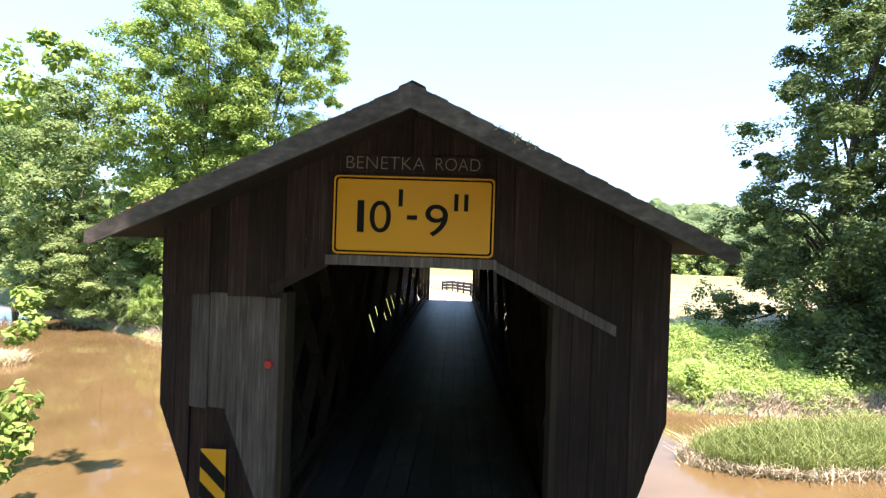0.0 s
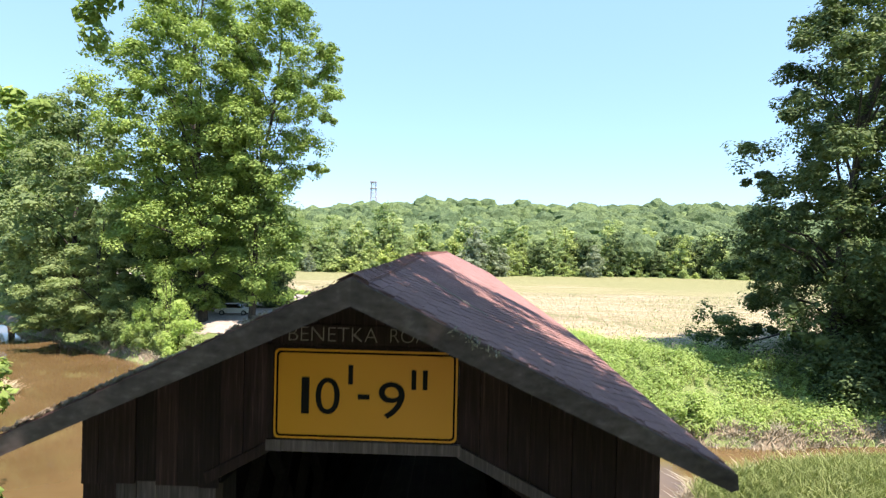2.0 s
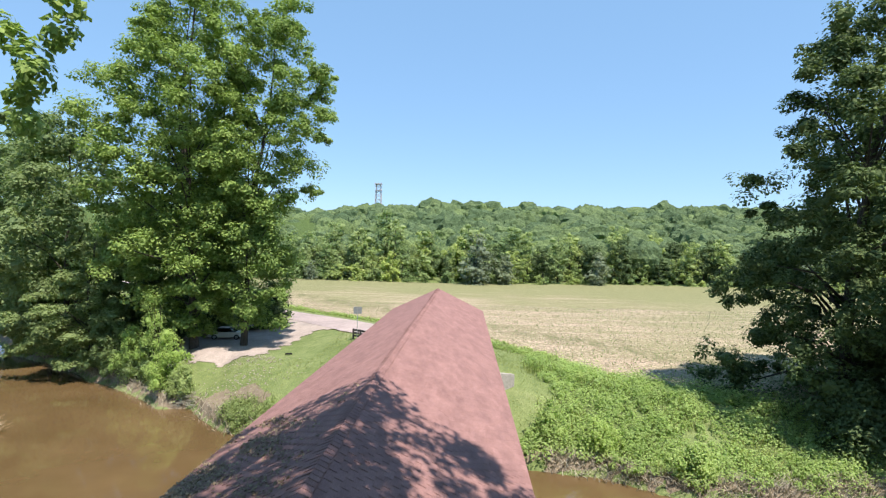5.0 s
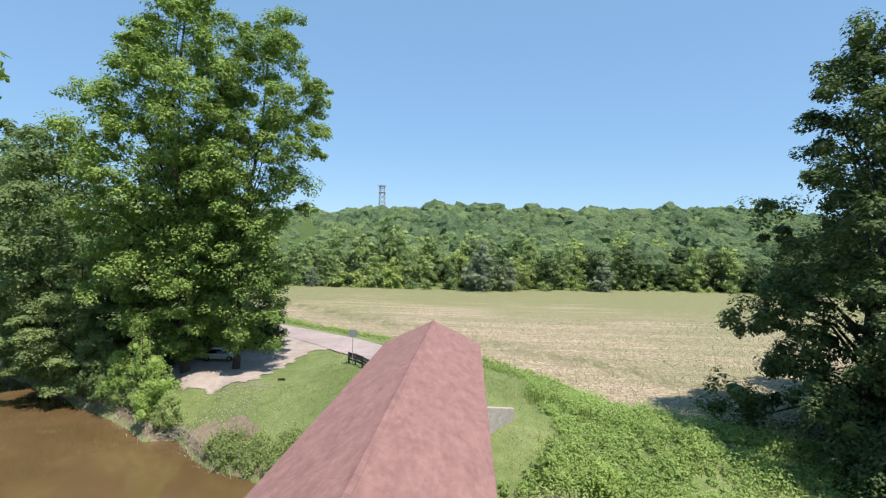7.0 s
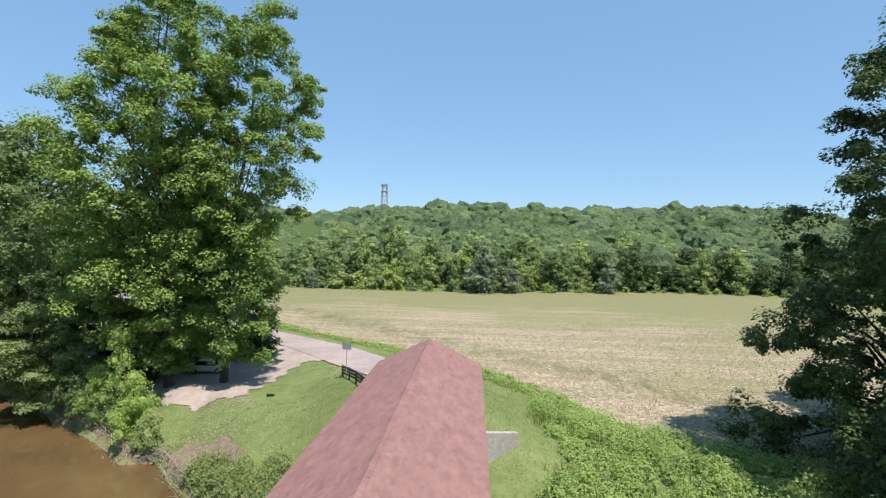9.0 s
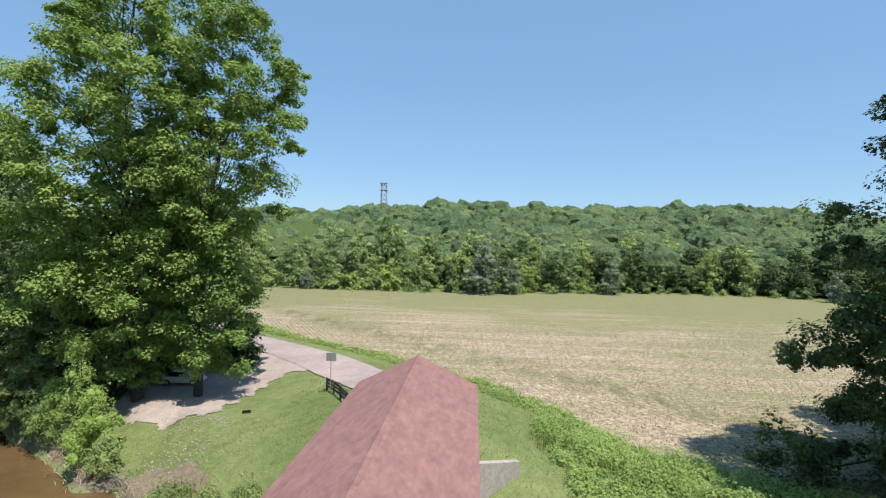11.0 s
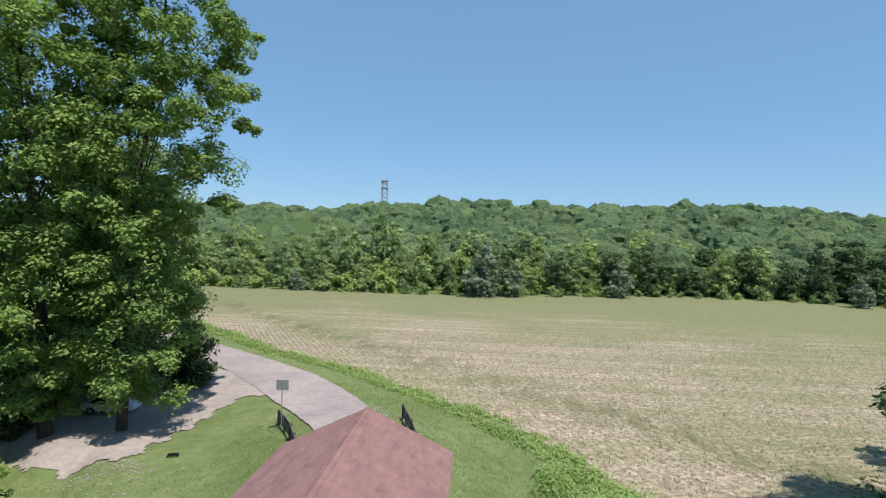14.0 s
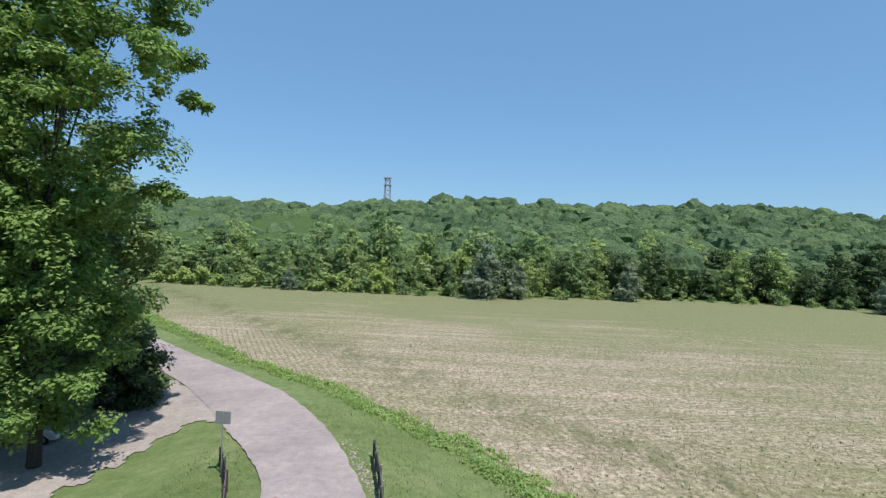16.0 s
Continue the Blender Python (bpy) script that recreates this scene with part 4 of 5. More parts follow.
rb = random.Random(4)
cuts = [BX - WALL_X, BX - 3.16, BX - 2.96, BX - 2.72, BX - 2.48, BX - 2.22, BX - 1.96, BX - 1.72, BX - 1.45, BX - 1.13, BX - 0.86, BX - 0.6, BX - 0.33, BX - 0.06, BX + 0.2, BX + 0.46,
        BX + 0.75, BX + 1.05, BX + 1.3, BX + 1.62, BX + 1.88, BX + 2.1, BX + 2.36, BX + 2.58, BX + 2.86, BX + 3.1, BX + WALL_X]
for face, sgn in ((PY, 1), (END + 0.03, -1)):
    for x0, x1 in zip(cuts[:-1], cuts[1:]):
        a, b, xm = x0 + 0.003, x1 - 0.003, (x0 + x1) / 2
        top = [roof_z(x) - 0.11 for x in (a, b)]
        y = face + rb.uniform(-0.012, 0.012)
        if opening_top(xm) is not None:
            lo = [opening_top(x) or 3.06 if x < BX else opening_top(x) or 2.87 for x in (a, b)]
            board("board", a, b, *lo, *top, y, 0.03, SIDING)
        elif xm < BX - 1.7 and sgn == 1:
            cut = 2.95 + rb.uniform(-0.05, 0.02)
            board("board", a, b, cut, cut, *top, y, 0.03, SIDING)
            if xm < BX - 2.96:
                board("board", a, b, bottom(a), bottom(b), cut + 0.1, cut + 0.1, y + 0.035, 0.028, SIDING)
            else:
                low = [1.42, 1.4] if xm < BX - 2.48 else [max(bottom(x), 1.36 - (x - BX + 2.48) * 2.6) for x in (a, b)]
                board("board", a, b, *low, cut + 0.1, cut + 0.1, y + 0.035, 0.028, GREYWOOD)
                board("board", a, b, bottom(a), bottom(b), max(low) + 0.1, max(low) + 0.1, PY + 0.075, 0.025, SIDING)
        else:
            board("board", a, b, bottom(a), bottom(b), *top, y, 0.03, SIDING)
# trim round the near opening
TF = PY - 0.035
bm = prism(bmesh.new(), [(BX - 1.17, 3.38), (BX + 1.08, 3.38), (BX + 1.08, 3.51), (BX - 1.17, 3.51)], TF - 0.03, TF)
bpart("lintel_board", bm, GREYWOOD, "grey weathered lintel board")
bm = prism(bmesh.new(), [(BX + 1.05, 3.36), (BX + 2.66, 2.56), (BX + 2.66, 2.7), (BX + 1.05, 3.5)], TF - 0.028, TF)
bpart("brace_board", bm, GREYWOOD, "grey slanting brace board")
bm = prism(bmesh.new(), [(BX - 1.13, 3.36), (BX - 1.13, 3.49), (BX - 1.9, 3.08), (BX - 1.86, 2.96)], TF - 0.02, TF)
bpart("brace_board", bm, SIDING)
for x in (BX - 1.76, BX + 1.84):
    bm = box(bmesh.new(), (x, PY - 0.035, DECK_Z), (x + 0.09, PY + 0.35, 2.98), 0.008)
    bpart("jamb", bm, TIMBER)
# masonry under both ends
for y0, y1 in ((5.6, 7.4), (43.4, 45.2)):
    bm = box(bmesh.new(), (BX - 2.9, y0, -8), (BX + 2.9, y1, DECK_Z - 0.36), 0.03)
    bpart("abutment", bm, CONCRETE, "old grey concrete abutment")

# ---- shingles ----
EXPO, TAB = 0.142, 0.305
LEN = math.hypot(HALF, RIDGE_Z - EAVE_Z)
PITCH = math.atan2(RIDGE_Z - EAVE_Z, HALF)
courses, tabs = int(LEN / EXPO), int((Y1 - Y0) / TAB)
tab_v = np.array([(0, 0.002, 0), (0, TAB - 0.002, 0), (EXPO + 0.03, TAB - 0.002, 0), (EXPO + 0.03, 0.002, 0), (0, 0.002, 0.005), (0, TAB - 0.002, 0.005), (EXPO + 0.03, TAB - 0.002, 0.011), (EXPO + 0.03, 0.002, 0.011)])
tab_f = np.array([(4, 7, 6, 5), (0, 1, 2, 3), (0, 4, 5, 1), (3, 2, 6, 7), (0, 3, 7, 4), (1, 5, 6, 2)])
tab_mesh = mesh_np("shingle", tab_v, tab_f, SHINGLE)
rng = np.random.default_rng(3)
for side in (-1, 1):
    turn = Matrix.Rotation(0 if side > 0 else math.pi, 4, "Z") @ Matrix.Rotation(PITCH, 4, "Y")
    top = Vector((BX, 0, RIDGE_Z - 0.018))
    V, F, made = [], [], 0
    R = np.array(turn.to_3x3())
    for c in range(courses):
        for k in range(tabs):
            y = Y0 + (k + 0.5 * (c % 2)) * TAB + (0 if side > 0 else TAB)
            if y + (TAB if side > 0 else 0) > Y1 + 0.01:
                continue
            off = np.array([BX, y, RIDGE_Z - 0.018]) + R @ np.array([c * EXPO + rng.uniform(-0.006, 0.006), 0, rng.uniform(0, 0.004)]) + np.array([0, 0, float(camber(y))])
            if k < 9 and c < 33 and made < 290:
                ob = part("shingle", tab_mesh, SHINGLE, bridge)
                m = turn.copy()
                m.translation = off
                ob.matrix_local = B @ m
                made += 1
            else:
                F.append(tab_f + 8 * len(V))
                V.append(tab_v @ R.T + off - np.array(bridge.matrix_world.translation))
    ob = part("shingles", mesh_np("shingles", np.concatenate(V), np.concatenate(F), SHINGLE), SHINGLE, bridge)
    ob["kind"] = "stuff"
cap = bmesh.new()
w = 0.15
for y0, y1, l0, l1 in ((0, 0.2, 0.008, 0.015),):
    pr = [cap.verts.new(p) for p in ((-w, y0, -w * SLOPE + l1), (0, y0, l1), (w, y0, -w * SLOPE + l1), (-w, y1, -w * SLOPE + l0), (0, y1, l0), (w, y1, -w * SLOPE + l0))]
    lo = [cap.verts.new(v.co - Vector((0, 0, 0.012))) for v in pr]
    for q in ((0, 1, 4, 3), (1, 2, 5, 4)):
        cap.faces.new([pr[i] for i in q])
        cap.faces.new([lo[i] for i in q[::-1]])
    for a, b in ((0, 1), (1, 2), (2, 5), (5, 4), (4, 3), (3, 0)):
        cap.faces.new((pr[a], pr[b], lo[b], lo[a]))
cap_mesh = bpy.data.meshes.new("ridge_cap")
bmesh.ops.recalc_face_normals(cap, faces=cap.faces)
cap.to_mesh(cap_mesh)
cap_mesh.materials.append(SHINGLE)
n = int((Y1 - Y0 - 0.05) / 0.15)
for i in range(n):
    ob = part("ridge_cap", cap_mesh, SHINGLE, bridge)
    ob.matrix_local = B @ pose(BX + rng.uniform(-0.006, 0.006), Y0 + i * 0.15, RIDGE_Z + 0.004 + float(camber(Y0 + i * 0.15)), 0, 0, rng.uniform(-1, 1))

# ---- signs on the portal ----
def lettering(text, x0, x1, z0, z1, y, material, parent, name="lettering", label="", thin=0.0):
    """Built-in lettering fitted into a rectangle of the portal's plane."""
    cu = bpy.data.curves.new("type", "FONT")
    cu.body, cu.extrude, cu.offset = text, 0.004, thin
    tmp = bpy.data.objects.new("type", cu)
    me = bpy.data.meshes.new_from_object(tmp)
    bpy.data.objects.remove(tmp)
    bpy.data.curves.remove(cu)
    co = np.array([v.co for v in me.vertices])
    lo, hi = co.min(0), co.max(0)
    inv = parent.matrix_world.inverted()
    for v in me.vertices:
        u = (v.co.x - lo[0]) / (hi[0] - lo[0])
        w = (v.co.y - lo[1]) / (hi[1] - lo[1])
        v.co = inv @ Vector((x0 + u * (x1 - x0), y - v.co.z, z0 + w * (z1 - z0)))
    me.name = name
    me.materials.append(material)
    return part(name, me, material, parent, label)


def rounded(x0, x1, z0, z1, r, n=4):
    pts = []
    for cx, cz, a0 in ((x1 - r, z1 - r, 0), (x0 + r, z1 - r, 90), (x0 + r, z0 + r, 180), (x1 - r, z0 + r, 270)):
        for i in range(n + 1):
            a = radians(a0 + 90 * i / n)
            pts.append((cx + r * math.cos(a), cz + r * math.sin(a)))
    return pts


def placed(name, bm, material, parent, label=""):
    bm.transform(parent.matrix_world.inverted())
    return part(name, bm, material, parent, label)


bpy.context.view_layer.update()
SX0, SX1, SZ0, SZ1, SY = -1.385, 0.735, 3.53, 4.565, PY - 0.045
sign = thing("clearance_sign", pose((SX0 + SX1) / 2, SY, SZ0), "yellow clearance sign with black figures above the portal", "road sign")
bpy.context.view_layer.update()
placed("panel", prism(bmesh.new(), rounded(SX0, SX1, SZ0, SZ1, 0.06), SY - 0.012, SY), YELLOW, sign)
outer, inner = rounded(SX0 + 0.025, SX1 - 0.025, SZ0 + 0.025, SZ1 - 0.025, 0.05), rounded(SX0 + 0.047, SX1 - 0.047, SZ0 + 0.047, SZ1 - 0.047, 0.04)
bm = bmesh.new()
for y in (SY - 0.016,):
    o, i_ = [bm.verts.new((x, y, z)) for x, z in outer], [bm.verts.new((x, y, z)) for x, z in inner]
    for k in range(len(o)):
        j = (k + 1) % len(o)
        bm.faces.new((o[k], o[j], i_[j], i_[k]))
bmesh.ops.solidify(bm, geom=bm.faces[:], thickness=0.002)
placed("border", bm, BLACK, sign, "thin black border line")
TY = SY - 0.016
lettering("1", -1.065, -0.975, 3.82, 4.24, TY, BLACK, sign, "figure")
lettering("0", -0.9, -0.62, 3.82, 4.24, TY, BLACK, sign, "figure")
lettering("9", -0.17, 0.13, 3.79, 4.21, TY, BLACK, sign, "figure")
placed("dash", box(bmesh.new(), (-0.41, TY - 0.004, 4.0), (-0.275, TY, 4.06)), BLACK, sign)
for x, z in ((-0.525, 4.17), (0.205, 4.13), (0.335, 4.13)):
    placed("tick", box(bmesh.new(), (x, TY - 0.004, z), (x + 0.055, TY, z + 0.225)), BLACK, sign)
for a, b in (((SX0 - 0.09, SZ0 - 0.02), (SX0 - 0.02, SZ1 + 0.02)), ((SX0 - 0.09, SZ1 + 0.012), (SX1 + 0.03, SZ1 + 0.04))):
    placed("batten", box(bmesh.new(), (a[0], SY, a[1]), (b[0], SY + 0.02, b[1])), SIDING, sign)
name_board = thing("name_board", pose(-0.35, PY - 0.04, 4.66), "dark board with pale carved road name above the sign", "name board")
bpy.context.view_layer.update()
placed("panel", box(bmesh.new(), (-1.27, PY - 0.045, 4.63), (0.58, PY - 0.035, 4.85), 0.003), SIDING, name_board)
lettering("BENETKA", -1.23, -0.2, 4.66, 4.82, PY - 0.049, CHALK, name_board, "word", "", -0.022)
lettering("ROAD", -0.05, 0.53, 4.66, 4.82, PY - 0.049, CHALK, name_board, "word", "", -0.022)

marker = thing("hazard_marker", pose(-2.87, PY - 0.12, 0.0), "yellow and black striped hazard marker on the portal", "road sign")
bpy.context.view_layer.update()
MX0, MX1, MZ0, MZ1, MY = -3.03, -2.69, -0.08, 0.9, PY - 0.1
placed("panel", box(bmesh.new(), (MX0, MY - 0.01, MZ0), (MX1, MY, MZ1), 0.003), YELLOW, marker)
for k in range(4):
    z = MZ1 - 0.02 - k * 0.4
    pts = [(MX0, z), (MX1, z - 0.34), (MX1, z - 0.55), (MX0, z - 0.21)]
    pts = [(x, min(max(zz, MZ0), MZ1)) for x, zz in pts]
    if pts[0][1] - pts[3][1] > 0.02 and pts[1][1] - pts[2][1] > 0.02:
        placed("stripe", prism(bmesh.new(), pts, MY - 0.014, MY - 0.0105), BLACK, marker)
placed("post", box(bmesh.new(), (-2.9, MY, DECK_Z - 0.3), (-2.82, MY + 0.06, MZ1 - 0.1)), GALV, marker)
refl = tagged(new("reflector"), "small round red reflector nailed to the portal", "reflector")
refl.matrix_world = pose(-2.2, PY - 0.02, 2.02)
bm = bmesh.new()
bmesh.ops.create_cone(bm, cap_ends=True, segments=16, radius1=0.06, radius2=0.05, depth=0.03, matrix=Matrix.Rotation(math.pi / 2, 4, "X"))
part("lens", bm, REDM, refl)

# ---- guard fences, road sign, small things by the lane ----
def guard_fence(line, label):
    """Timber posts with two rails along a line of places."""
    P = [Vector((x, y, gz(x, y))) for x, y in line]
    t = thing("guard_fence", Matrix.Translation(P[0]), label, "fence", "guard fences at the bridge end")
    bpy.context.view_layer.update()
    for p in P:
        placed("post", box(bmesh.new(), p + Vector((-0.09, -0.09, -0.3)), p + Vector((0.09, 0.09, 1.25)), 0.015), GREYWOOD, t)
    for a, b in zip(P[:-1], P[1:]):
        for h, w in ((1.08, 0.24), (0.76, 0.24), (0.44, 0.2)):
            placed("rail", beam(bmesh.new(), a + Vector((0, 0, h)), b + Vector((0, 0, h)), 0.06, w), GREYWOOD, t)
    return t


guard_fence([(-11.0, 63.2), (-9.8, 61.2), (-8.6, 59.0), (-7.6, 56.8), (-6.5, 54.4), (-5.4, 51.9), (-4.4, 49.4), (-3.7, 46.9)], "grey timber guard fence beside the grass")
guard_fence([(-1.5, 65.0), (-0.9, 62.6), (-0.2, 60.0), (0.4, 57.4), (1.0, 54.8), (1.7, 52.2), (2.3, 49.6), (2.7, 47.0)], "grey timber guard fence beside the field verge")

rs = thing("road_sign", pose(-10.3, 61.9, gz(-10.3, 61.9)), "grey back of a square road sign on a steel post", "road sign")
bpy.context.view_layer.update()
part("post", box(bmesh.new(), (-0.035, -0.03, -0.3), (0.035, 0.03, 3.75), 0.008), GALV, rs)
part("panel", prism(bmesh.new(), rounded(-0.48, 0.48, 3.0, 3.78, 0.05), 0.035, 0.043), SIGNBACK, rs)
for z in (3.2, 3.6):
    part("bracket", box(bmesh.new(), (-0.3, 0.028, z - 0.02), (0.3, 0.036, z + 0.02)), GALV, rs)

grate = thing("fire_grate", pose(-17.4, 59.6, gz(-17.4, 59.6) + 0.02, 0, 0, 20), "small black iron grate lying on the grass", "grate")
for x in (-0.36, 0.32):
    part("frame_bar", box(bmesh.new(), (x, -0.25, 0), (x + 0.05, 0.25, 0.12), 0.008), BLACK, grate)
for i in range(6):
    part("bar", box(bmesh.new(), (-0.36, -0.25 + i * 0.09, 0.1), (0.36, -0.2 + i * 0.09, 0.16), 0.006), BLACK, grate)

def parked_car(at, turn):
    """A white saloon: body with wheel arches, cabin, panes, lamps and wheels."""
    x, y = at
    car = thing("parked_car", pose(x, y, gz(x, y) + 0.05, 0, 0, turn), "white saloon car parked in the shade of the trees", "car")
    bm = bmesh.new()
    prism(bm, [(-2.2, 0.35), (-1.75, 0.3), (-1.65, 0.55), (-1.35, 0.66), (-1.05, 0.55), (-0.95, 0.28), (0.95, 0.28), (1.05, 0.55), (1.35, 0.66), (1.65, 0.55), (1.75, 0.3), (2.2, 0.35), (2.24, 0.62), (2.1, 0.8),
               (1.2, 0.93), (-1.5, 0.96), (-2.15, 0.9), (-2.25, 0.6)], -0.86, 0.86)
    bmesh.ops.bevel(bm, geom=[e for e in bm.edges if abs(e.verts[0].co.y - e.verts[1].co.y) < 0.01], offset=0.06, segments=2, affect="EDGES")
    part("body", bm, CARPAINT, car)
    bm = bmesh.new()
    lo = [bm.verts.new(p) for p in ((1.15, -0.8, 0.93), (1.15, 0.8, 0.93), (-1.6, 0.8, 0.94), (-1.6, -0.8, 0.94))]
    hi = [bm.verts.new(p) for p in ((0.35, -0.62, 1.42), (0.35, 0.62, 1.42), (-0.95, 0.62, 1.43), (-0.95, -0.62, 1.43))]
    for k in range(4):
        bm.faces.new((lo[k], lo[(k + 1) % 4], hi[(k + 1) % 4], hi[k]))
    bm.faces.new(hi)
    bmesh.ops.bevel(bm, geom=bm.edges[:], offset=0.04, segments=1, affect="EDGES")
    cabin = part("cabin", bm, GLASS, car, "dark glazed cabin")
    part("roof", box(bmesh.new(), (-0.98, -0.63, 1.41), (0.38, 0.63, 1.46), 0.02), CARPAINT, car)
    for sx in (1.35, -1.35):
        for sy in (0.78, -0.78):
            bm = bmesh.new()
            bmesh.ops.create_cone(bm, cap_ends=True, segments=24, radius1=0.32, radius2=0.32, depth=0.2, matrix=Matrix.Translation((sx, sy, 0.32)) @ Matrix.Rotation(math.pi / 2, 4, "X"))
            wheel = part("wheel", bm, RUBBER, car)
            bm = bmesh.new()
            bmesh.ops.create_cone(bm, cap_ends=True, segments=16, radius1=0.2, radius2=0.2, depth=0.215, matrix=Matrix.Translation((sx, sy, 0.32)) @ Matrix.Rotation(math.pi / 2, 4, "X"))
            part("rim", bm, GALV, wheel, "grey metal rim")
    for sy in (0.6, -0.6):
        part("headlamp", box(bmesh.new(), (2.12, sy - 0.16, 0.62), (2.24, sy + 0.16, 0.76), 0.02), LAMP, car)
        part("tail_lamp", box(bmesh.new(), (-2.25, sy - 0.16, 0.68), (-2.17, sy + 0.16, 0.84), 0.02), REDM, car)
    return car


parked_car((-28.2, 68.2), 8)

wing = thing("wing_wall", pose(4.5, 46, -2), "weathered concrete wing wall beside the bridge end", "wall")
bpy.context.view_layer.update()
bm = bmesh.new()
A, C = Vector((2.5, 45.0, 0)), Vector((6.2, 48.2, 0))
nrm = Vector((C.y - A.y, A.x - C.x, 0)).normalized() * 0.22
ring = []
for p, top in ((A, -1.0), (C, -1.95)):
    for s in (1, -1):
        ring.append((p + s * nrm, top))
lo = [bm.verts.new((p.x, p.y, -5.0)) for p, _ in ring]
hi = [bm.verts.new((p.x, p.y, z)) for p, z in ring]
for q in ((0, 1, 3, 2),):
    bm.faces.new([lo[i] for i in q])
    bm.faces.new([hi[i] for i in q])
for a, b in ((0, 1), (1, 3), (3, 2), (2, 0)):
    bm.faces.new((lo[a], lo[b], hi[b], hi[a]))
bmesh.ops.bevel(bm, geom=bm.edges[:], offset=0.03, segments=1, affect="EDGES")
placed("wall", bm, CONCRETE, wing)

# lattice tower on the hill
tower = thing("lattice_tower", pose(-84.5, 520, gz(-84.5, 520)), "steel lattice tower with platforms above the woods", "tower")
bpy.context.view_layer.update()
TH = 70.5 - gz(-84.5, 520)


def leg_at(sx, sy, u):
    w = 3.6 - 1.5 * u
    return Vector((sx * w, sy * w, TH * u))


for sx in (-1, 1):
    for sy in (-1, 1):
        part("leg", beam(bmesh.new(), leg_at(sx, sy, 0), leg_at(sx, sy, 1), 0.4, 0.4, (0.3, 1, 0)), TOWERM, tower)
n = 9
for i in range(n):
    u0, u1 = i / n, (i + 1) / n
    for (ax, ay), (cx, cy) in (((-1, -1), (1, -1)), ((-1, 1), (1, 1)), ((-1, -1), (-1, 1)), ((1, -1), (1, 1))):
        part("brace", beam(bmesh.new(), leg_at(ax, ay, u0), leg_at(cx, cy, u1), 0.22, 0.22, (0.3, 0.2, 1)), TOWERM, tower)
        part("brace", beam(bmesh.new(), leg_at(cx, cy, u0), leg_at(ax, ay, u1), 0.22, 0.22, (0.3, 0.2, 1)), TOWERM, tower)
for u in (0.84, 1.0):
    part("platform", box(bmesh.new(), (-3.3, -3.3, TH * u - 0.3), (3.3, 3.3, TH * u + 0.3)), TOWERM, tower)
for x in (-3, 0, 3):
    part("antenna", box(bmesh.new(), (x - 0.25, -3.6, TH * 0.93), (x + 0.25, -3.3, TH * 1.03)), TOWERM, tower)

# ---- bank plants ----
def blades(px, py, height, width, seed, lean=0.35):
    """Upright bent grass blades at the given places."""
    rng = np.random.default_rng(seed)
    n = len(px)
    z = ground_z(px, py)
    base = np.stack([px, py, np.maximum(z, WATER_Z - 0.1) - 0.03], -1)
    h = height * (0.55 + 0.8 * rng.random(n))[:, None]
    a = rng.random(n) * 2 * np.pi
    side = np.stack([np.cos(a), np.sin(a), np.zeros(n)], -1) * width * (0.6 + 0.8 * rng.random(n))[:, None]
    out = rng.normal(0, lean, (n, 3)) * h
    out[:, 2] = 0
    mid = base + out * 0.35 + np.array([0, 0, 0.6]) * h
    tip = base + out + np.array([0, 0, 1.0]) * h * 0.95
    v = np.stack([base - side, base + side, mid + side * 0.7, mid - side * 0.7, tip], 1).reshape(-1, 3)
    i = np.arange(n)[:, None] * 5
    return v, np.concatenate([i + np.array([0, 1, 2, 3]), i + np.array([3, 2, 4, 4])])


def tri_mesh(name, v, f, material):
    quad = f[f[:, 2] != f[:, 3]]
    tri = f[f[:, 2] == f[:, 3]][:, :3]
    t = np.concatenate([quad[:, [0, 1, 2]], quad[:, [0, 2, 3]], tri])
    return mesh_np(name, v, t, material)


def north(x):
    return np.interp(x, NORTH[:, 0], NORTH[:, 1])


fe = np.array(FIELD_EDGE)[::-1]
rng = np.random.default_rng(20)
# weeds on the right bank, between the water and the field
X = rng.uniform(5, 44, 2600)
Y = north(X) + 0.5 + rng.random(2600) * 26
fy = np.interp(X, fe[:, 0], fe[:, 1])
inside = (Y < fy - 0.4) & ((X > 10.5 - 0.12 * (Y - 42)) | (Y < 42.5)) & (Y < 60)
X, Y = X[inside], Y[inside]
s = rng.uniform(0.35, 0.85, len(X)) * (0.85 + 0.5 * np.sin(X * 0.9) * np.sin(Y * 0.8))
C = np.stack([X, Y, ground_z(X, Y) + s * 0.75], -1)
v, f = leaves(C, np.stack([s * 1.25, s * 1.25, s], -1), 90, 0.085, 31, up=1.2, tilt=0.4)
tagged(new("bank_weeds", mesh_np("bank_weeds", v, f, LEAF_D)), "lush bright green weeds on the river bank", "weeds", kind="stuff")
n = 7000
gx = rng.uniform(5, 40, n)
gy = north(gx) + 0.6 + rng.random(n) * 18
ok = (gy < np.interp(gx, fe[:, 0], fe[:, 1]) - 0.2) & (gx > 8) & (np.sin(gx * 0.7 + 1) * np.sin(gy * 0.6) > 0.1)
v, f = blades(gx[ok], gy[ok], 1.0, 0.03, 45, 0.4)
tagged(new("bank_grass", tri_mesh("bank_grass", v, f, GRASS_T)), "tall pale grass growing through the bank weeds", "grass", kind="stuff")
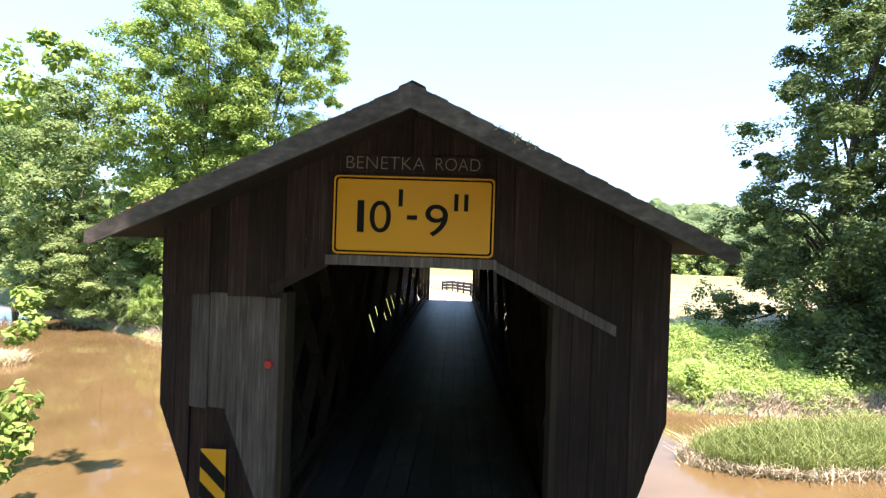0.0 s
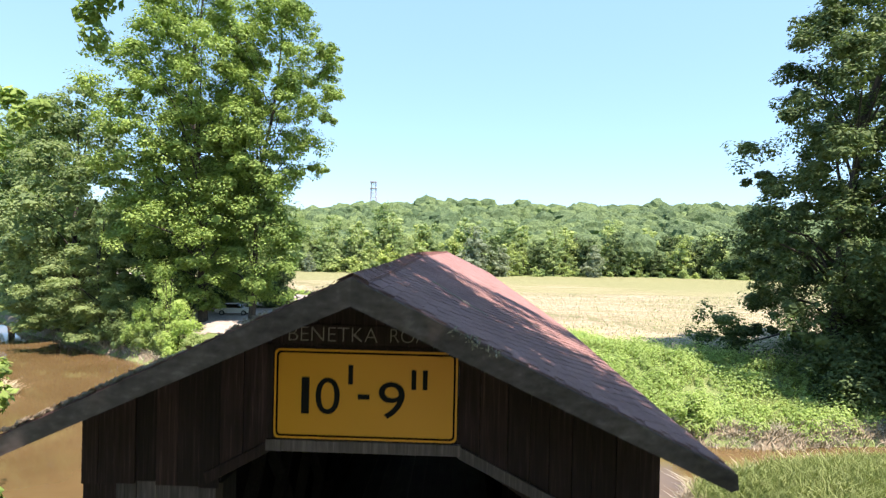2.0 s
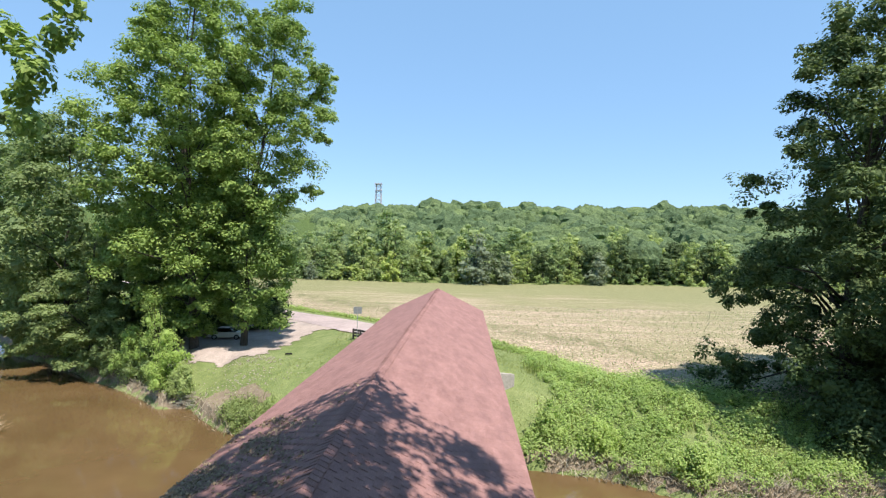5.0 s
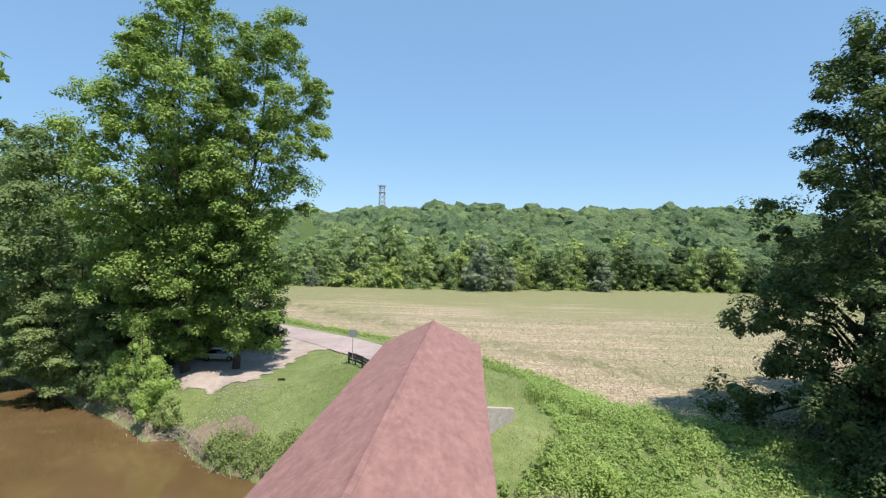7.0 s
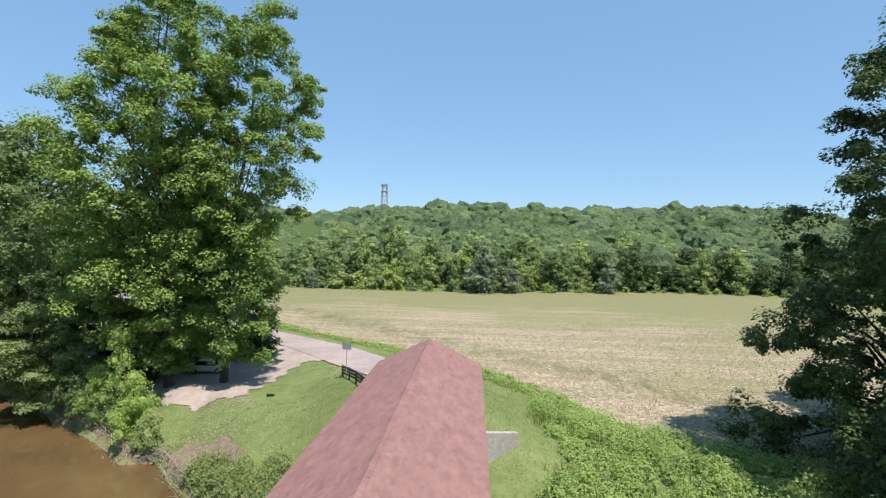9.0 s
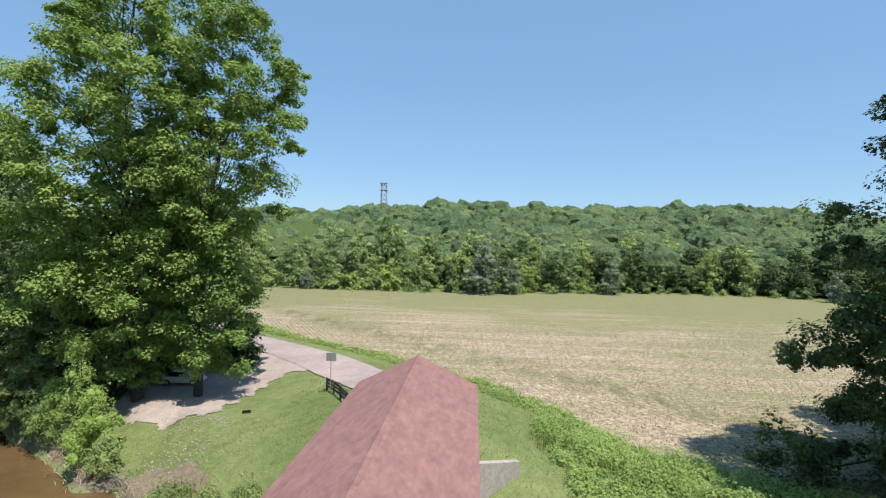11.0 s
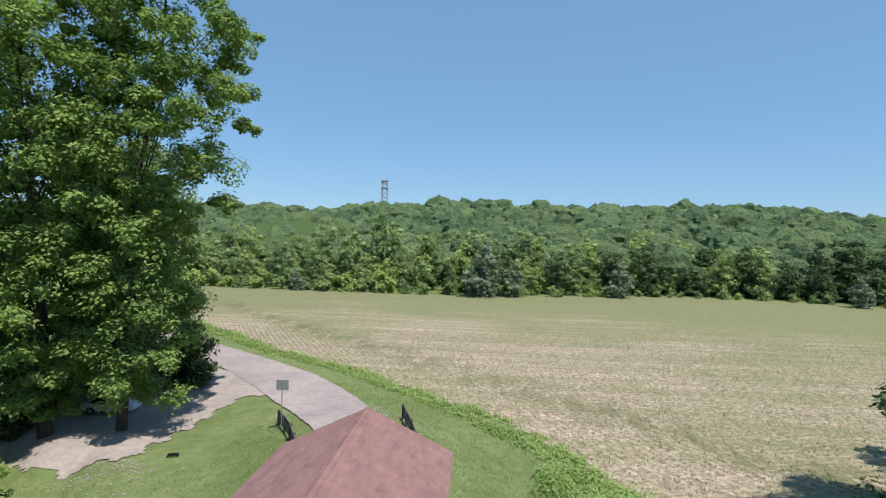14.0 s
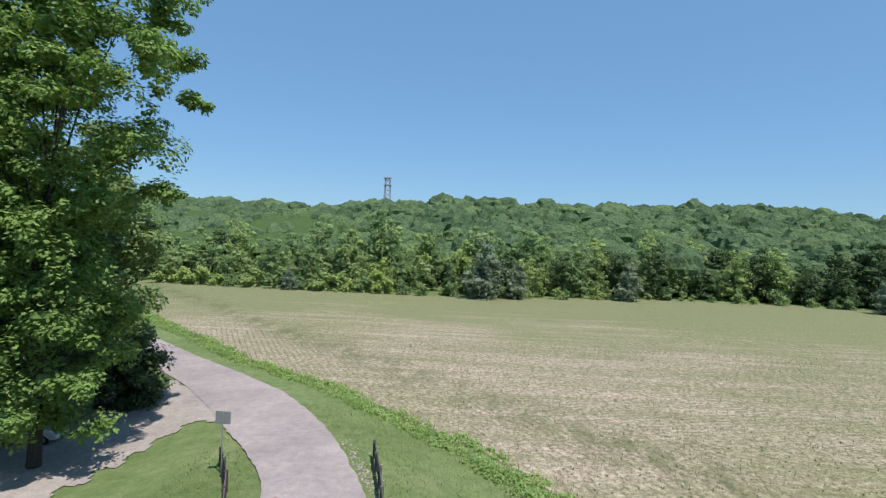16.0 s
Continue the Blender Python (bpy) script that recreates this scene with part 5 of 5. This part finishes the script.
# weed strip between the verge and the field
t = np.linspace(0, 1, 900)
sl = np.r_[0, np.cumsum(np.hypot(*np.diff(fe, axis=0).T))]
q = t ** 1.0 * sl[-1]
X, Y = np.interp(q, sl, fe[:, 0]), np.interp(q, sl, fe[:, 1])
keep = (X > -70) & (X < 20)
X, Y = np.repeat(X[keep], 2), np.repeat(Y[keep], 2)
w = rng.uniform(-2.7, 0.5, len(X))
X, Y = X + w * 0.72, Y + w * 0.69
s = rng.uniform(0.1, 0.4, len(X)) * (0.8 + 0.45 * np.sin(X * 1.3) * np.cos(Y * 0.9))
C = np.stack([X, Y, ground_z(X, Y) + s * 0.6], -1)
v, f = leaves(C, np.stack([s * 1.5, s * 1.5, s], -1), 60, 0.095, 32, up=1.5, tilt=0.35)
tagged(new("verge_weeds", mesh_np("verge_weeds", v, f, LEAF_D)), "strip of bright green weeds along the field's edge", "weeds", kind="stuff")
gx, gy = np.repeat(X, 6) + rng.normal(0, 0.5, len(X) * 6), np.repeat(Y, 6) + rng.normal(0, 0.5, len(X) * 6)
v, f = blades(gx, gy, 0.55, 0.022, 47, 0.35)
tagged(new("verge_grass", tri_mesh("verge_grass", v, f, GRASS_T)), "tall seeding grass among the verge weeds", "grass", kind="stuff")
# weeds beside the bridge on the other side
X, Y = rng.uniform(-19, -4.5, 700), rng.uniform(41, 51, 700)
keep = (Y > north(X) + 0.3) & (Y < north(X) + 3.2 + 0.25 * (X + 19))
X, Y = X[keep][::2], Y[keep][::2]
s = rng.uniform(0.25, 0.7, len(X))
C = np.stack([X, Y, ground_z(X, Y) + s * 0.7], -1)
v, f = leaves(C, np.stack([s * 1.2, s * 1.2, s], -1), 110, 0.085, 33, up=1.2)
gx, gy = np.repeat(X, 14) + rng.normal(0, 0.5, len(X) * 14), np.repeat(Y, 14) + rng.normal(0, 0.5, len(X) * 14)
bv, bf = blades(gx, gy, 0.9, 0.025, 48, 0.4)
tagged(new("abutment_grass", tri_mesh("abutment_grass", bv, bf, GRASS_T)), "tall grass on the bank beside the bridge", "grass", kind="stuff")
tagged(new("abutment_weeds", mesh_np("abutment_weeds", v, f, LEAF_B)), "green weeds on the bank beside the bridge", "weeds", kind="stuff")
# pale drift and dry stems at the water's edge
X = rng.uniform(-60, 45, 14000)
Y = north(X) + rng.normal(0.55, 0.5, 14000)
keep = (np.abs(X - BX) > 4) & ((X > 8) | ((X < -14) & (rng.random(14000) < 0.3)))
v, f = blades(X[keep], Y[keep], 0.55, 0.035, 34, 0.9)
tagged(new("bank_drift", tri_mesh("bank_drift", v, f, DEBRIS)), "pale dry stems and drift along the waterline", "drift", kind="stuff")


def clump_bush(x, y, h, r, seed, material=LEAF_E, label="light green willow bush on the river bank"):
    return tree((x, y), [(0.1, r * 0.8, 0, 0), (h * 0.35, r, 0, 0), (h * 0.75, r * 0.55, 0, 0), (h, r * 0.15, 0, 0)], int(40 + 30 * r), 0.5, 70, 0.075, material, label, 0.06, 12, seed,
                name="bush", squash=1.35, spread=0.6, category="bush", stems=((0, 0), (0.25, 0.2), (-0.2, 0.25)))


clump_bush(-33.8, 57.8, 6.0, 2.2, 51, LEAF_G)
clump_bush(-30.7, 56.4, 8.6, 1.8, 52, LEAF_G)
clump_bush(-28.0, 54.2, 5.6, 2.2, 53, LEAF_G)
clump_bush(-31.8, 57.5, 4.2, 1.8, 54)
clump_bush(-25.6, 52.4, 2.4, 1.4, 55)
clump_bush(-46.5, 66, 4.5, 2.4, 56)
clump_bush(-37.5, 60.2, 5.0, 2.6, 57)
clump_bush(-56, 71.5, 4.5, 2.6, 58)
clump_bush(17.5, 37.6, 2.0, 1.1, 59, LEAF_D, "green willow shoot at the waterline")
clump_bush(12.0, 41.5, 2.2, 1.4, 60, LEAF_D, "green bush beside the mown patch")
clump_bush(8.5, 42.6, 2.4, 1.6, 61, LEAF_D, "green bush beside the mown patch")

# heap of drift brushwood at the water's edge
heap = thing("brush_heap", pose(-24.6, 51.6, gz(-24.6, 51.6)), "grey heap of drift brushwood at the waterline", "brushwood")
tubes = []
for _ in range(70):
    a = rng.random() * 2 * math.pi
    r0 = rng.uniform(0, 1.2)
    p = np.array([r0 * math.cos(a), r0 * 0.7 * math.sin(a), rng.uniform(0.05, 0.7) * (1.25 - r0)])
    d = rng.normal(size=3) * (0.7, 0.5, 0.22)
    tubes.append(([tuple(p - d * 0.8), tuple(p + (0, 0, 0.06)), tuple(p + d * 0.8)], [0.03, 0.025, 0.01]))
hv, hf = [], []
for pts, rad_ in tubes:
    v, f = tube_arrays(pts, rad_, 4)
    hf += [tuple(q + len(hv) for q in ff) for ff in f]
    hv += [tuple(p) for p in v]
part("brushwood", mesh_np("brushwood", hv, hf, DEBRIS), DEBRIS, heap)

# grassy bar in the river
bar = bmesh.new()
bmesh.ops.create_icosphere(bar, subdivisions=4, radius=1, matrix=Matrix.Translation((22.5, 29.6, WATER_Z - 0.25)) @ Matrix.Rotation(radians(14), 4, "Z") @ Matrix.Diagonal((10.5, 3.6, 0.75, 1)))
for vert in bar.verts:
    vert.co += noise.noise_vector(vert.co * 0.7) * Vector((0.5, 0.5, 0.25)) + noise.noise_vector(vert.co * 0.25) * Vector((1.2, 1.0, 0))
tagged(part("river_bar", bar, MUD, None, smooth=True), "low muddy bar in the river", "sandbar", kind="structure")
n = 15000
aa, rr = rng.random(n) * 2 * np.pi, rng.random(n) ** 0.5
bx, by = rr * np.cos(aa) * 9.8, rr * np.sin(aa) * 3.1
ca, sa = math.cos(radians(14)), math.sin(radians(14))
X, Y = 22.5 + bx * ca - by * sa, 29.6 + bx * sa + by * ca
v, f = blades(X, Y, 0.85, 0.03, 35, 0.5)
lift = np.repeat(0.3 + 0.35 * (1 - rr ** 2), 5)
v[:, 2] += lift
tagged(new("bar_grass", tri_mesh("bar_grass", v, f, GRASS_T)), "tall pale green grass on the river bar", "grass", kind="stuff")
n = 3500
aa = rng.random(n) * 2 * np.pi
bx, by = np.cos(aa) * rng.normal(9.9, 0.4, n), np.sin(aa) * rng.normal(3.3, 0.25, n)
v, f = blades(22.5 + bx * ca - by * sa, 29.6 + bx * sa + by * ca, 0.6, 0.035, 46, 0.9)
v[:, 2] += 0.12
tagged(new("bar_drift", tri_mesh("bar_drift", v, f, DEBRIS)), "pale dry stems round the river bar", "drift", kind="stuff")
n = 5000
aa, rr = rng.random(n) * 2 * np.pi, rng.random(n) ** 0.5
X, Y = -39 + rr * np.cos(aa) * 3.5, 42.5 + rr * np.sin(aa) * 2
v, f = blades(X, Y, 0.8, 0.04, 36, 0.6)
tagged(new("pale_reeds", tri_mesh("pale_reeds", v, f, DEBRIS)), "pale dry reeds standing in the shallow water", "reeds", kind="stuff")

# rough grass along verges and lawn edges
n = 26000
X, Y = rng.uniform(-32, 12, n), rng.uniform(43, 78, n)
d, _ = along_road(X, Y)
fy = np.interp(X, fe[:, 0], fe[:, 1])
lot = (X < -14) & (Y > 57.5)
keep = (d > 3.3) & (Y < fy - 1.0) & (Y > north(X) + 1.0) & ~lot
v, f = blades(X[keep], Y[keep], 0.16, 0.025, 37, 0.5)
tagged(new("lawn_grass", tri_mesh("lawn_grass", v, f, GRASS_T)), "short mown grass with longer tufts", "grass", kind="stuff")
# stubble and young plants in the near part of the field
n = 42000
X, Y = rng.uniform(-40, 75, n), 48 + 70 * rng.random(n) ** 1.3
ra = np.where(X + Y > 91, radians(16), radians(-62))
u = np.round((-X * np.sin(ra) + Y * np.cos(ra)) / 0.76) * 0.76 + rng.normal(0, 0.06, n)
al = X * np.cos(ra) + Y * np.sin(ra)
X, Y = al * np.cos(ra) - u * np.sin(ra), al * np.sin(ra) + u * np.cos(ra)
fy = np.interp(X, fe[:, 0], fe[:, 1])
keep = Y > fy + 1.0
green = keep & (rng.random(n) < 0.4)
v, f = blades(X[green], Y[green], 0.26, 0.04, 49, 0.4)
tagged(new("young_crop", tri_mesh("young_crop", v, f, LEAF_E)), "young green crop plants standing in rows", "crop", kind="stuff")
keep = keep & ~green
v, f = blades(X[keep], Y[keep], 0.22, 0.035, 38, 0.6)
tagged(new("field_stubble", tri_mesh("field_stubble", v, f, DEBRIS)), "dry pale crop stubble standing in rows", "stubble", kind="stuff")
# loose stones by the lane's edge and on the river side of the lawn
stone = bmesh.new()
bmesh.ops.create_icosphere(stone, subdivisions=1, radius=1)
for vert in stone.verts:
    vert.co *= 1 + 0.25 * noise.noise(vert.co * 2.3)
sv, sf = np.array([v.co for v in stone.verts]), np.array([[v.index for v in fc.verts] for fc in stone.faces])
stone.free()
n = 700
pick = rng.random(n)
X = np.where(pick < 0.45, rng.normal(-19.5, 2.6, n), np.where(pick < 0.75, 0.2 + np.abs(rng.normal(0, 0.8, n)), rng.normal(-20.5, 1.8, n)))
Y = np.where(pick < 0.45, rng.normal(52.5, 2.0, n), np.where(pick < 0.75, rng.normal(62.5, 3.0, n), rng.normal(57.6, 0.7, n)))
rr_ = np.array(ROAD_R)
X = np.where((pick >= 0.45) & (pick < 0.75), X + np.interp(Y, rr_[:, 1], rr_[:, 0]), X)
keep = Y > north(X) + 0.6
X, Y = X[keep], Y[keep]
S = rng.uniform(0.03, 0.1, (len(X), 1)) * np.array([1.0, 1.0, 0.5]) * rng.uniform(0.7, 1.3, (len(X), 3))
v = (sv[None] * S[:, None] + np.stack([X, Y, ground_z(X, Y) + 0.02], -1)[:, None]).reshape(-1, 3)
f = (sf[None] + (np.arange(len(X)) * len(sv))[:, None, None]).reshape(-1, 3)
tagged(new("loose_stones", mesh_np("loose_stones", v, f, GRAVEL)), "pale loose stones scattered in the grass", "stones", kind="stuff")

# ---- litter on the near end of the roof ----
def on_roof(x, y, h=0.012):
    return Vector((x, y, roof_z(x, y) + h))


TWIGS = ((0.33, 8.1, 1.14, 7.25, 0.011), (-0.5, 7.6, -0.2, 7.25, 0.009), (-2.35, 5.5, -2.0, 6.4, 0.01), (1.9, 9.4, 2.3, 9.0, 0.008))
for x0, y0, x1, y1, w in TWIGS:
    tw = thing("twig", pose(0, 0, 0), "thin dry twig lying on the shingles", "twig", "twigs on the roof")
    pts = [on_roof(x0 + (x1 - x0) * u, y0 + (y1 - y0) * u + 0.06 * math.sin(9 * u), 0.025) for u in np.linspace(0, 1, 7)]
    v, f = tube_arrays(pts, [w * (1 - 0.6 * i / 6) for i in range(7)], 5)
    part("stem", mesh_np("stem", [tuple(p) for p in v], f, DEBRIS, True), DEBRIS, tw)
n = 42000
X = BX - HALF + np.abs(rng.normal(0, 1.5, n))
Y = rng.uniform(Y0 + 0.05, Y0 + 10, n)
drift_ = np.sin(X * 2.3 + 0.7 * np.sin(Y * 2.1)) * np.sin(Y * 1.3 + X) + 0.5 * np.sin(X * 6.1 + Y * 4.3)
keep = (X < BX - 0.35) & (rng.random(n) < np.exp(-(Y - Y0) / 6) * np.clip(0.35 + 0.8 * drift_, 0.05, 1))
X, Y = X[keep], Y[keep]
C = np.stack([X, Y, RIDGE_Z - np.abs(X - BX) * SLOPE + camber(Y) + 0.022], -1)
v, f = leaves(C, np.full((len(C), 3), 0.02), 1, 0.032, 39, up=2.2, tilt=0.6)
tagged(new("leaf_litter", mesh_np("leaf_litter", v, f, LITTER)), "dry brown leaf litter caught on the shingles", "leaf litter", kind="stuff")
C = np.array([on_roof(0.95 + rng.normal(0, 0.12), Y0 - 0.03 + rng.normal(0, 0.02), -0.09 + rng.random() * 0.08) for _ in range(40)])
v, f = leaves(C, np.full((len(C), 3), 0.03), 4, 0.025, 40, slim=0.3)
tagged(new("moss_tuft", mesh_np("moss_tuft", v, f, DEBRIS)), "dry tuft of moss on the roof edge", "moss", kind="stuff")
